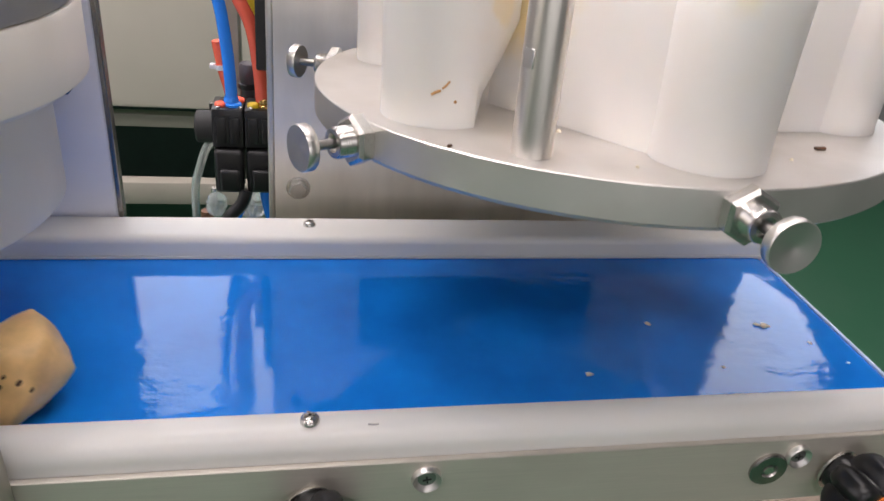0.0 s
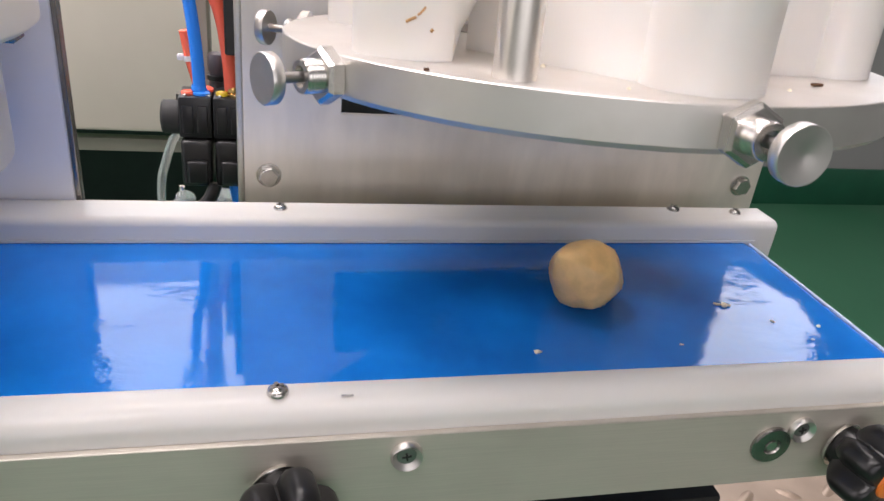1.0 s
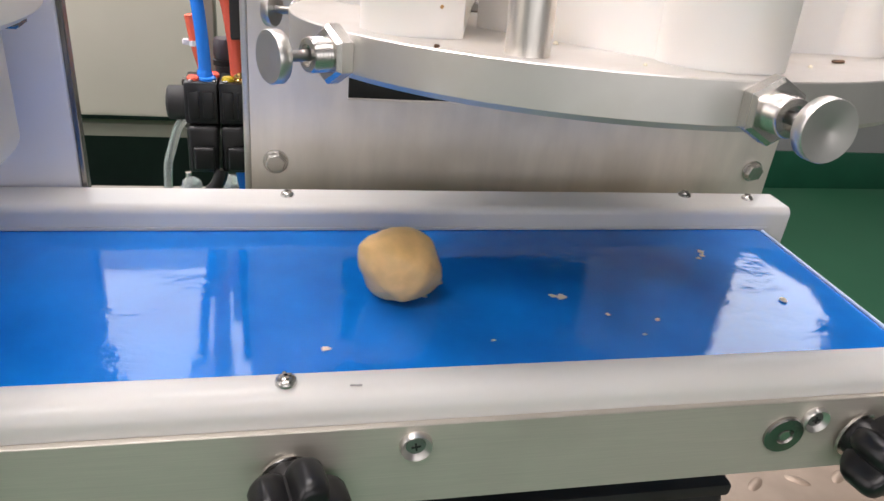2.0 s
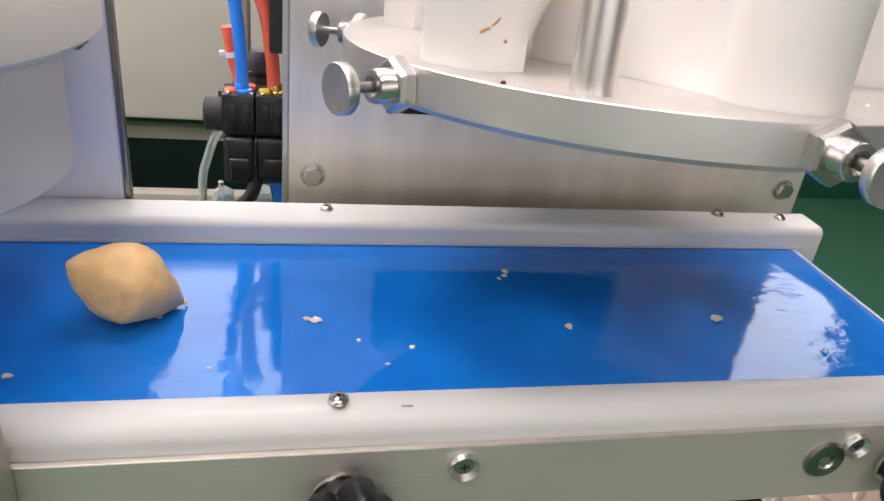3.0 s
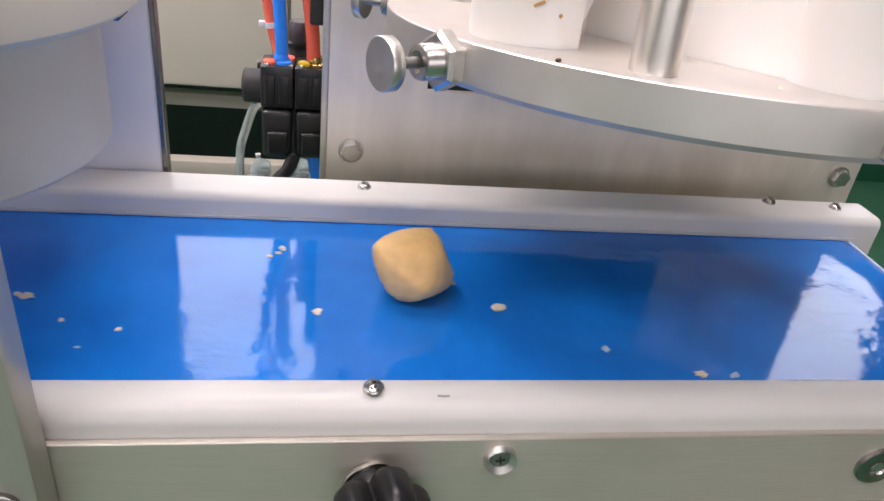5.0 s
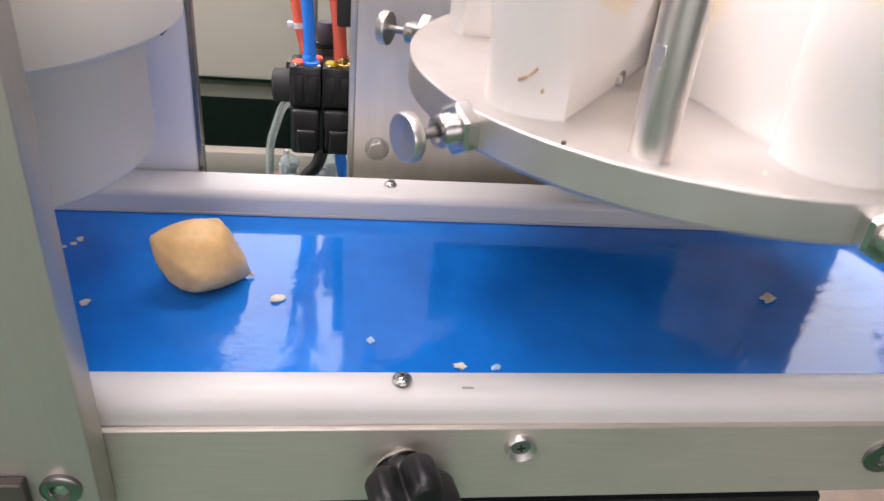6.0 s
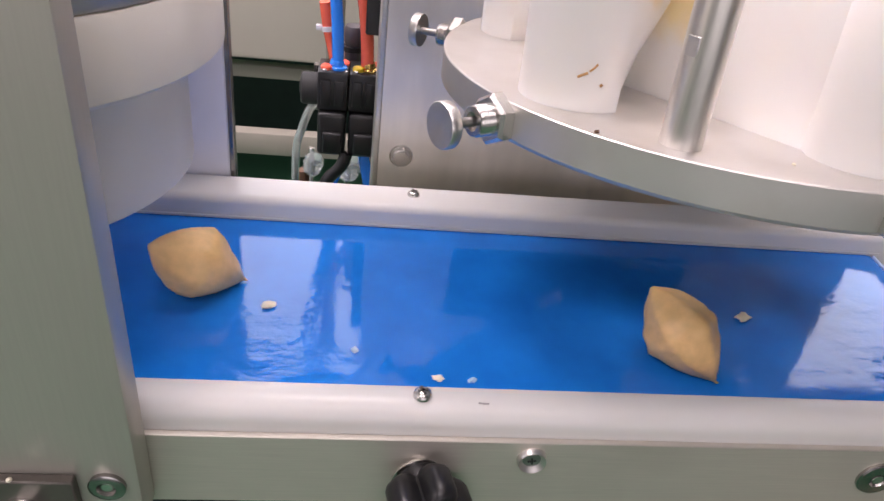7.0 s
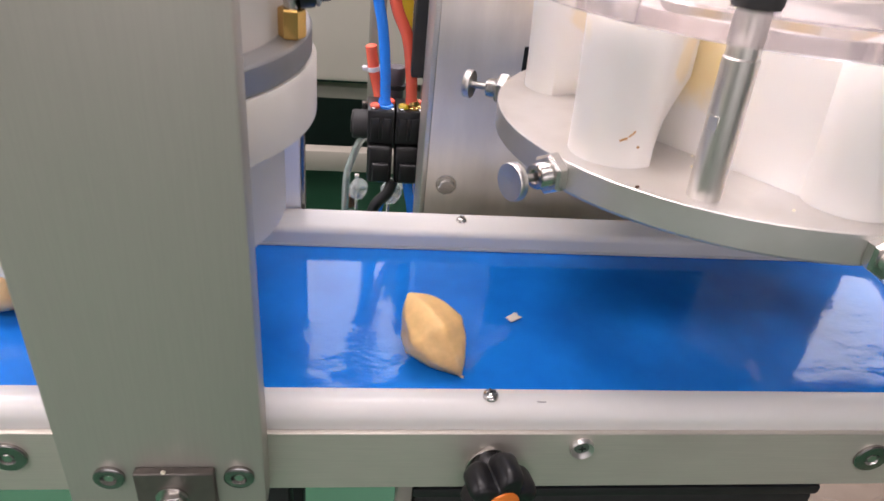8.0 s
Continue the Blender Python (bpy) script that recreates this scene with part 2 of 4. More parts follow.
def tube(bm, pts, r, seg=12):
    """A round tube through the given points."""
    P = [Vector(p) for p in pts]
    Q = []
    for i in range(len(P) - 1):
        p0, p1, p2, p3 = P[max(i - 1, 0)], P[i], P[i + 1], P[min(i + 2, len(P) - 1)]
        for k in range(8):
            t = k / 8
            Q.append(0.5 * ((2 * p1) + (p2 - p0) * t + (2 * p0 - 5 * p1 + 4 * p2 - p3) * t * t + (3 * p1 - p0 - 3 * p2 + p3) * t ** 3))
    Q.append(P[-1])
    rings = []
    side = Vector((1, 0.01, 0))
    for i, q in enumerate(Q):
        d = (Q[min(i + 1, len(Q) - 1)] - Q[max(i - 1, 0)]).normalized()
        side = (side - d * side.dot(d)).normalized()
        up = d.cross(side)
        rings.append([bm.verts.new(q + r * (side * math.cos(2 * math.pi * k / seg) + up * math.sin(2 * math.pi * k / seg))) for k in range(seg)])
    for a, b in zip(rings, rings[1:]):
        for i in range(seg):
            j = (i + 1) % seg
            bm.faces.new((a[i], a[j], b[j], b[i]))
    bm.faces.new(rings[0][::-1])
    bm.faces.new(rings[-1])
    return bm


def mesh_of(name, bm, material, smooth=True):
    bmesh.ops.recalc_face_normals(bm, faces=bm.faces)
    me = bpy.data.meshes.new(name)
    bm.to_mesh(me)
    bm.free()
    me.materials.append(material)
    if smooth:
        me.shade_smooth()
        me.set_sharp_from_angle(angle=radians(38))
    return me


def thing(name, label, category, m=Matrix(), group="", kind=""):
    ob = new(name)
    ob.empty_display_size = 0.01
    ob.matrix_world = m
    return tagged(ob, label, category, group, kind)


def solid(name, bm, material, label, category, m=Matrix(), group="", kind="", smooth=True):
    ob = new(name, mesh_of(name, bm, material, smooth))
    ob.matrix_world = m
    return tagged(ob, label, category, group, kind)


def part(name, bm, material, parent, label="", m=Matrix(), smooth=True):
    ob = new(name, mesh_of(name, bm, material, smooth))
    ob.parent = parent
    ob.matrix_basis = m
    if label:
        ob["label"] = label
    return ob


B = bmesh.new


def hexbar(bm, r, z0, z1, m=Matrix(), chamfer=0.0008):
    lathe(bm, [(0, z0), (r - chamfer, z0), (r, z0 + chamfer), (r, z1 - chamfer), (r - chamfer, z1), (0, z1)], 6, m)
    return bm



# ---------------- the hall ----------------
bm = B()
box(bm, -3, 3.6, -3, 2.21, -0.95, -0.85)
solid("floor", bm, FLOOR, "glossy green epoxy floor of the factory hall", "floor", kind="structure")
bm = B()
box(bm, -3, 3.6, 2.21, 2.35, -0.85, 1.21)
box(bm, -3, 3.6, 2.21, 2.35, 1.99, 2.3)
box(bm, -3, -2.92, 2.21, 2.35, 1.21, 1.99)
box(bm, 2.52, 3.6, 2.21, 2.35, 1.21, 1.99)
solid("wall_north", bm, WALLW, "pale grey painted hall wall with a high window band", "wall", kind="structure")
bm = B()
box(bm, -3, 3.6, 2.195, 2.208, -0.85, -0.69, 0.003)
solid("baseboard", bm, SKIRT, "dark green painted skirting along the wall", "skirting", kind="structure")
bm = B()
box(bm, 3.6, 3.72, -3, 2.35, -0.95, 2.3)
solid("wall_east", bm, WALLW, "pale grey painted plain hall wall", "wall", kind="structure")
bm = B()
box(bm, -3.12, -3, -3, 2.35, -0.95, 0.1)
box(bm, -3.12, -3, -3, -1.95, 0.1, 1.9)
box(bm, -3.12, -3, 1.35, 2.35, 0.1, 1.9)
box(bm, -3.12, -3, -3, 2.35, 1.9, 2.3)
solid("wall_west", bm, WALLW, "pale grey painted hall wall with a wide window", "wall", kind="structure")
bm = B()
box(bm, -3.12, -1.35, -3.12, -3, -0.95, 2.3)
box(bm, 1.75, 3.72, -3.12, -3, -0.95, 2.3)
box(bm, -1.35, 1.75, -3.12, -3, -0.95, 0.2)
box(bm, -1.35, 1.75, -3.12, -3, 1.24, 2.3)
solid("wall_south", bm, WALLW, "pale grey painted hall wall with a window", "wall", kind="structure")
bm = B()
box(bm, -3.12, 3.72, -3.12, 2.35, 2.3, 2.4)
solid("ceiling", bm, CEIL, "plain grey hall ceiling", "ceiling", kind="structure")
bm = B()
box(bm, -0.62, 0.58, -0.29, 0.29, 2.13, 2.16, 0.004)
fixture = thing("ceiling_light", "flat white ceiling light panel", "ceiling light", pose(-1.2, -1.2, 0), "ceiling light panels")
part("frame", bm, WALLW, fixture)
bm = B()
box(bm, -0.60, 0.60, -0.275, 0.275, 2.115, 2.129)
part("diffuser", bm, GLASS_BRIGHT, fixture, "glowing white diffuser")
bm = B()
box(bm, -0.012, 0.012, -0.012, 0.012, 2.16, 2.3)
part("hanger", bm, STEEL, fixture)
for lx in (-1.2, 0.2):
    for ly in (-1.2, 0.5):
        if (lx, ly) != (-1.2, -1.2):
            copy_thing(fixture, pose(lx, ly, 0))

# cream cabinet behind the machine, raised on a frame
cab = thing("machine_cabinet", "cream panelled machine cabinet on a low frame", "cabinet", pose(0, 1.2, 0))
bm = B()
box(bm, -1.5, 0.12, 0, 0.85, -0.295, 0.62, 0.01)
part("body", bm, CREAM, cab)
bm = B()
box(bm, -1.5, 0.12, 0.05, 0.08, -0.352, -0.325, 0.003)
part("rail", bm, BEIGE, cab, "beige lacquered bottom rail")
for lx in (-1.48, 0.06):
    for ly in (0.02, 0.78):
        bm = B()
        box(bm, lx, lx + 0.05, ly, ly + 0.05, -0.85, -0.29, 0.003)
        part("leg", bm, BEIGE, cab)
# added dark sheet: its colour stands in for the shaded green floor below
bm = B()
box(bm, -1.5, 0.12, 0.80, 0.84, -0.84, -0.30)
part("shade_sheet", bm, mat("shaded_floor_green", (0.012, 0.035, 0.025), 0.45, vary=0.15, scale=20), cab, "added dark sheet standing in for the shaded floor under the cabinet")

# ---------------- conveyor ----------------
W, H, END = 0.1405, 0.013, 0.297
conv = thing("belt_conveyor", "short conveyor with glossy blue belt and white plastic side rails", "conveyor")
bm = B()
ring = []
R = 0.0105
N = 10
for x, z in [(-0.62, 0.0)] + [(END - R + R * math.sin(a * math.pi / N), -R + R * math.cos(a * math.pi / N)) for a in range(N + 1)] + [(-0.62, -2 * R)]:
    ring.append((x, z))
for (x0, z0), (x1, z1) in zip(ring, ring[1:]):
    n = max(1, int(abs(x1 - x0) / 0.02))
    for k in range(n):
        a, b = k / n, (k + 1) / n
        xs = (x0 + (x1 - x0) * a, x0 + (x1 - x0) * b)
        zs = (z0 + (z1 - z0) * a, z0 + (z1 - z0) * b)
        bm.faces.new([bm.verts.new(v) for v in ((xs[0], 0.0005, zs[0]), (xs[1], 0.0005, zs[1]), (xs[1], W - 0.0005, zs[1]), (xs[0], W - 0.0005, zs[0]))])
bmesh.ops.remove_doubles(bm, verts=bm.verts, dist=1e-5)
bmesh.ops.solidify(bm, geom=bm.faces[:], thickness=0.0012)
part("belt", bm, BELT, conv, "glossy wet blue belt")
bm = B()
tube(bm, [(END - 0.0046, 0.001, -0.0008), (END - 0.0046, W / 2, -0.0008), (END - 0.0046, W - 0.001, -0.0008)], 0.0010, 8)
part("worn_edge", bm, mat("pale_blue_wear", (0.55, 0.68, 0.85), 0.4, vary=0.1, scale=200), conv, "pale worn line at the belt's turn")
bm = B()
lathe(bm, [(0, 0.002), (R - 0.002, 0.002), (R - 0.002, W - 0.002), (0, W - 0.002)], 20, pose(END - R, 0, -R, -90, 0, 0))
part("nose_roller", bm, STEEL, conv)
bm = B()
box(bm, -0.62, 0.318, -0.0150, 0.0, -0.020, H)
front = [e for e in bm.edges if all(v.co.y < -0.014 and v.co.z > 0.01 for v in e.verts)]
back = [e for e in bm.edges if all(v.co.y > -0.001 and v.co.z > 0.01 for v in e.verts)]
bmesh.ops.bevel(bm, geom=front, offset=0.0095, segments=8, affect="EDGES", profile=0.5)
bmesh.ops.bevel(bm, geom=back, offset=0.0008, segments=2, affect="EDGES", profile=0.5)
part("side_rail", bm, WHITE, conv, "white plastic side rail")
bm = B()
box(bm, -0.62, 0.3095, W, W + 0.0235, -0.018, H + 0.0006)
front = [e for e in bm.edges if all(v.co.y < W + 0.001 and v.co.z > 0.01 for v in e.verts)]
bmesh.ops.bevel(bm, geom=front, offset=0.0046, segments=5, affect="EDGES", profile=0.5)
part("side_rail", bm, WHITE, conv, "white plastic side rail")
bm = B()
box(bm, -0.62, 0.2955, W - 0.0010, W - 0.0002, 0.0004, 0.0018)
part("seal_strip", bm, POM, conv, "thin pale seal along the belt")
bm = B()
box(bm, -0.62, 0.318, -0.0180, -0.0150, -0.0385, 0.0005, 0.0004, 1)
part("side_plate", bm, STEEL_H, conv, "brushed stainless side plate")
bm = B()
box(bm, -0.62, 0.300, W + 0.0236, W + 0.0265, -0.0385, 0.0005, 0.0004, 1)
part("side_plate", bm, STEEL_H, conv, "brushed stainless side plate")
bm = B()
box(bm, -0.6, 0.27, 0.006, W - 0.006, -0.0185, -0.003)
part("slider_bed", bm, STEEL, conv)


def pan_screw(parent, m, r=0.0052, head=CHROME):
    s = part("screw", lathe(B(), [(r * 0.98, 0), (r, 0.0006), (r * 0.9, 0.0018), (r * 0.6, 0.0028), (r * 0.3, 0.0032), (0, 0.0033)], 18), head, parent, m=m)
    for a in (0, 90):
        bm = B()
        box(bm, -r * 0.55, r * 0.55, -0.0006, 0.0006, 0.0031, 0.0035)
        part("slot", bm, DARKSTEEL, s, m=pose(0, 0, 0, 0, 0, a + 20))
    return s


pan_screw(conv, pose(0, -0.0056, H), 0.0040)
pan_screw(conv, pose(0.0022, W + 0.0155, H), 0.0038)
pan_screw(conv, pose(0.2875, W + 0.0155, H), 0.0038)
pan_screw(conv, pose(0.246, W + 0.020, H), 0.004, DARKSTEEL)

YF = -0.0180


def side_screw(x, z, r, cup):
    """Countersunk screw in a cup washer, or a flat socket screw."""
    m = pose(x, YF, z, 90, 0, 0)
    if cup:
        w = part("cup_washer", lathe(B(), [(r * 1.04, 0), (r * 1.02, 0.0022), (r * 0.96, 0.0028), (r * 0.64, 0.0008), (r * 0.60, 0.0006)], 28), CUP, conv, m=m)
        part("screw_head", lathe(B(), [(r * 0.64, 0.0006), (r * 0.60, 0.0011), (0, 0.0014)], 24), GREYSTEEL, w)
        for a in (10, 100):
            bm = B()
            box(bm, -r * 0.30, r * 0.30, -0.00035, 0.00035, 0.0012, 0.0017)
            part("slot", bm, RUBBER, w, m=pose(0, 0, 0, 0, 0, a))
    else:
        w = part("socket_screw", lathe(B(), [(r, 0), (r, 0.0012), (r * 0.93, 0.0019), (r * 0.45, 0.0021), (r * 0.38, 0.0008), (0, 0.0008)], 28), DARKSTEEL, conv, m=m)
        part("hex_socket", hexbar(B(), r * 0.3, 0.0006, 0.0018, chamfer=0.0002), CHROME, w)
    return w


side_screw(0.0466, -0.0086, 0.0060, True)
side_screw(0.2046, -0.0164, 0.0092, False)
side_screw(0.2172, -0.0090, 0.0058, True)
side_screw(-0.2210, -0.0142, 0.0085, False)


def star_knob(x, z):
    k = thing("star_knob", "black lobed clamping knob with an orange cap", "knob", pose(x, YF, z, 90, 0, 12), "clamping knobs on the side plate")
    part("washer", lathe(B(), [(0, 0), (0.0112, 0), (0.0112, 0.0012), (0.0105, 0.0016), (0, 0.0016)], 28), CHROME, k, "bright steel washer")
    part("neck", lathe(B(), [(0.0096, 0.0016), (0.0096, 0.0060), (0.0092, 0.0075), (0, 0.0075)], 24), BLACK, k)
    bm = B()
    seg = 72
    rings = []
    for z_, s in ((0.0045, 0.62), (0.0060, 0.75), (0.0085, 0.88), (0.0110, 0.93), (0.0190, 0.93), (0.0218, 0.90), (0.0234, 0.84), (0.0242, 0.75)):
        rings.append([bm.verts.new((s * (0.0168 + 0.0040 * math.cos(5 * t) - 0.0010 * math.cos(10 * t)) * math.cos(t), s * (0.0168 + 0.0040 * math.cos(5 * t) - 0.0010 * math.cos(10 * t)) * math.sin(t), z_))
                      for t in [2 * math.pi * i / seg for i in range(seg)]])
    for a, b in zip(rings, rings[1:]):
        for i in range(seg):
            j = (i + 1) % seg
            bm.faces.new((a[i], a[j], b[j], b[i]))
    bm.faces.new(rings[0][::-1])
    bm.faces.new(rings[-1])
    part("grip", bm, BLACK, k)
    part("cap", lathe(B(), [(0.0080, 0.0240), (0.0077, 0.0252), (0.006, 0.0258), (0, 0.0260)], 24), ORANGE, k, "orange centre cap")
    return k


star_knob(0.0004, -0.0208)
star_knob(0.2418, -0.0195)

# ---------------- front post with its bracket ----------------
PX0, PX1, PY0, PY1 = -0.1920, -0.1048, -0.0320, -0.0182
post = thing("frame_post", "flat grey metal post bolted to the conveyor side", "post")
bm = B()
box(bm, PX0, PX1, PY0, PY1, -0.0340, 0.45, 0.0015, 2)
part("bar", bm, POST, post)
for x in (-0.1725, -0.1162):
    s = part("socket_screw", lathe(B(), [(0.0068, 0), (0.0068, 0.0016), (0.006, 0.0022), (0.0036, 0.0023), (0.0030, 0.0006), (0, 0.0006)], 28), DARKSTEEL, post, m=pose(x, PY0, -0.0113, 90, 0, 0))
    part("hex_socket", hexbar(B(), 0.0024, 0.0004, 0.0014, chamfer=0.0002), CHROME, s)
bm = B()
box(bm, -0.1610, -0.1265, PY0 - 0.0045, PY0, -0.060, -0.0050, 0.0006, 1)
clampb = part("clamp_block", bm, WORN, post, "small dark steel clamp block")
part("washer", lathe(B(), [(0, 0), (0.0072, 0), (0.0072, 0.0010), (0, 0.0010)], 24, pose(-0.1455, PY0 - 0.0045, -0.0205, 90, 0, 0)), CHROME, clampb)
part("bolt_head", hexbar(B(), 0.0062, 0.0010, 0.0060, pose(-0.1455, PY0 - 0.0045, -0.0205, 90, 0, 15)), CHROME, clampb)
bm = B()
bmesh.ops.create_icosphere(bm, subdivisions=2, radius=0.0011, matrix=Matrix.Diagonal((1.0, 1.0, 0.8, 1)))
part("dough_speck", bm, CRUMB, clampb, "tiny yellow dough speck", pose(-0.1480, PY0 - 0.0035, -0.0047))

# ---------------- back plate ----------------
plate = thing("back_plate", "upright brushed stainless back plate with hex bolts", "steel plate")
YP = 0.205
bm = B()
outer = [(-0.0208, -0.12), (0.336, -0.12), (0.336, 0.30), (-0.0208, 0.30)]
inner = [(0.0380, 0.0538), (0.215, 0.0538), (0.215, 0.118), (0.0380, 0.118)]
for y in (YP, YP + 0.004):
    o = [bm.verts.new((x, y, z)) for x, z in outer]
    i_ = [bm.verts.new((x, y, z)) for x, z in inner]
    for k in range(4):
        bm.faces.new((o[k], o[(k + 1) % 4], i_[(k + 1) % 4], i_[k]))
bm.verts.ensure_lookup_table()
for k in range(4):
    j = (k + 1) % 4
    bm.faces.new((bm.verts[k], bm.verts[j], bm.verts[8 + j], bm.verts[8 + k]))
    bm.faces.new((bm.verts[4 + k], bm.verts[4 + j], bm.verts[12 + j], bm.verts[12 + k]))
part("sheet", bm, PLATE, plate, smooth=False)
bm = B()
box(bm, -0.0225, -0.0185, YP - 0.001, YP + 0.05, -0.12, 0.30, 0.0012, 3)
part("flange", bm, STEEL, plate)
# black sheet added behind the opening, in place of the shade inside it
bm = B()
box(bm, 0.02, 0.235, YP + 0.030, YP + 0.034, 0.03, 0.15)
part("opening_shade", bm, RUBBER, plate, "added black sheet for the darkness inside the opening")
for x, z in ((-0.0042, 0.0142), (0.3220, 0.0135)):
    bm = B()
    lathe(bm, [(0, 0), (0.0075, 0), (0.0075, 0.0012), (0, 0.0012)], 20)
    b_ = part("washer", bm, CHROME, plate, m=pose(x, YP - 0.0002, z, 90, 0, 0))
    part("bolt_head", hexbar(B(), 0.0062, 0.0012, 0.0055), CHROME, b_, m=pose(0, 0, 0, 0, 0, 12))

# ---------------- left: lacquered panel and the white pressing head ----------------
pan = thing("upright_panel", "white lacquered upright panel behind the belt", "panel")
bm = B()
box(bm, -0.42, -0.1045, 0.1670, 0.1750, -0.25, 0.40, 0.0008, 1)
part("sheet", bm, LAVENDER, pan)
bm = B()
box(bm, -0.1043, -0.1015, 0.1672, 0.1750, -0.25, 0.40, 0.0006, 1)
part("edge_strip", bm, DARKSTEEL, pan, "dull metal edge strip")

head = thing("press_head", "white stepped cylinder head with a grey ring, over the belt", "press head", pose(-0.1815, 0.0800, 0))
part("lower_cylinder", lathe(B(), [(0, 0.0630), (0.0755, 0.0630), (0.0770, 0.0645), (0.0770, 0.1190), (0, 0.1190)], 72), GREYWHITE, head)
part("collar", lathe(B(), [(0.0775, 0.1170), (0.0905, 0.1170), (0.0935, 0.1195), (0.0935, 0.1455), (0.0920, 0.1475), (0.05, 0.1475)], 72), GREYWHITE, head)
part("ring", lathe(B(), [(0.05, 0.1477), (0.0905, 0.1477), (0.0915, 0.1490), (0.0915, 0.1595), (0.0905, 0.1605), (0.07, 0.1605)], 72), RINGGREY, head, "satin grey metal ring")
part("upper_body", lathe(B(), [(0.0800, 0.1606), (0.0800, 0.30), (0, 0.30)], 72), GREYWHITE, head)
bm = B()
box(bm, 0.0785, 0.0885, -0.004, 0.008, 0.1136, 0.1169, 0.001, 1)
part("set_screw", bm, DARKSTEEL, head, "dark set screw under the collar")
FX, FY = 0.0845, -0.0180
fit_ = part("fitting", hexbar(B(), 0.0060, 0.1607, 0.1735, pose(FX, FY, 0)), BRASS, head, "brass hose fitting")
part("stem", lathe(B(), [(0.0035, 0.1735), (0.0035, 0.200), (0, 0.200)], 16, pose(FX, FY, 0)), CHROME, fit_)
part("elbow", lathe(B(), [(0.0055, 0), (0.0055, 0.006), (0.0045, 0.0065), (0.0045, 0.0085), (0.0036, 0.0090), (0.0036, 0.0130), (0, 0.0132)], 18, pose(FX + 0.003, FY, 0.1785, 0, 82, 10)), BLACK, fit_)
part("clip_ring", lathe(B(), [(0.0050, 0.0068), (0.0052, 0.0070), (0.0052, 0.0082), (0.0046, 0.0086)], 18, pose(FX + 0.003, FY, 0.1785, 0, 82, 10)), WALLW, fit_, "pale release ring")

# ---------------- valve block with hoses ----------------
VY = 0.262


def valve(x0, x1, ring_a, ring_b):
    """Valve body with ribbed face, coil with its plug below, coloured ports and screws on top."""
    bm = B()
    box(bm, x0, x1, VY, VY + 0.028, 0.0165, 0.0440, 0.0014, 2)
    v = part("valve_body", bm, BLACK, valves)
    for k in (0.28, 0.72):
        bm = B()
        xm = x0 + (x1 - x0) * k
        box(bm, xm - 0.0034, xm + 0.0034, VY - 0.0012, VY + 0.002, 0.0200, 0.0385, 0.0008, 2)
        part("face_rib", bm, BLACK, v)
    bm = B()
    box(bm, x0 + 0.0006, x1 - 0.0006, VY - 0.004, VY + 0.024, -0.0165, 0.0158, 0.0030, 3)
    coil = part("coil", bm, BLACK, v)
    bm = B()
    box(bm, x0 + 0.0045, x1 - 0.0030, VY - 0.0085, VY - 0.0035, -0.0130, 0.0030, 0.0018, 3)
    part("plug", bm, BLACK, coil)
    xm = (x0 + x1) / 2 + 0.0015
    for dx, dy, r, m_ in ((-0.0062, 0.008, 0.0040, ring_a), (0.0022, 0.009, 0.0056, ring_b), (0.0052, 0.018, 0.0042, RED_TUBE)):
        part("port_ring", lathe(B(), [(0, 0.0438), (r, 0.0438), (r, 0.0456), (r * 0.8, 0.0464), (0, 0.0464)], 20, pose(xm + dx, VY + dy, 0)), m_, v, "bright plastic port ring")
    part("collet", lathe(B(), [(0.0048, 0.0464), (0.0050, 0.0480), (0.0043, 0.0500), (0.0040, 0.0500)], 20, pose(xm + 0.0008, VY + 0.010, 0)), ring_b, v)
    for dx in (-0.0075, 0.0070):
        part("screw", lathe(B(), [(0.0016, 0.0438), (0.0016, 0.0450), (0, 0.0453)], 12, pose(xm + dx, VY + 0.0035, 0)), CHROME, v)
    return v


valves = thing("valve_block", "pair of black solenoid valves with red, blue and brass ports", "solenoid valve")
valve(-0.0618, -0.0410, RED_TUBE, BLUE_TUBE)
valve(-0.0402, -0.0195, YELLOW, BRASS)
bm = B()
lathe(bm, [(0, 0), (0.0100, 0), (0.0112, 0.0012), (0.0112, 0.0118), (0, 0.0118)], 30, pose(-0.0736, VY + 0.014, 0.0265, 0, 90, 0))
part("side_knob", bm, RUBBER, valves, "black round end knob")
part("knob_face", lathe(B(), [(0, 0), (0.0070, 0), (0.0072, 0.0006), (0.0052, 0.0010), (0, 0.0008)], 26, pose(-0.0736, VY + 0.014, 0.0265, 0, -90, 0)), BLACK, valves)
bm = B()
box(bm, -0.066, -0.0195, VY + 0.0282, VY + 0.034, 0.004, 0.038)
box(bm, -0.0225, -0.0188, 0.2545, VY + 0.033, 0.0182, 0.036)
part("mount", bm, DARKSTEEL, valves)


def hose(name, label, pts, r, material):
    return solid(name, tube(B(), pts, r), material, label, "hose")


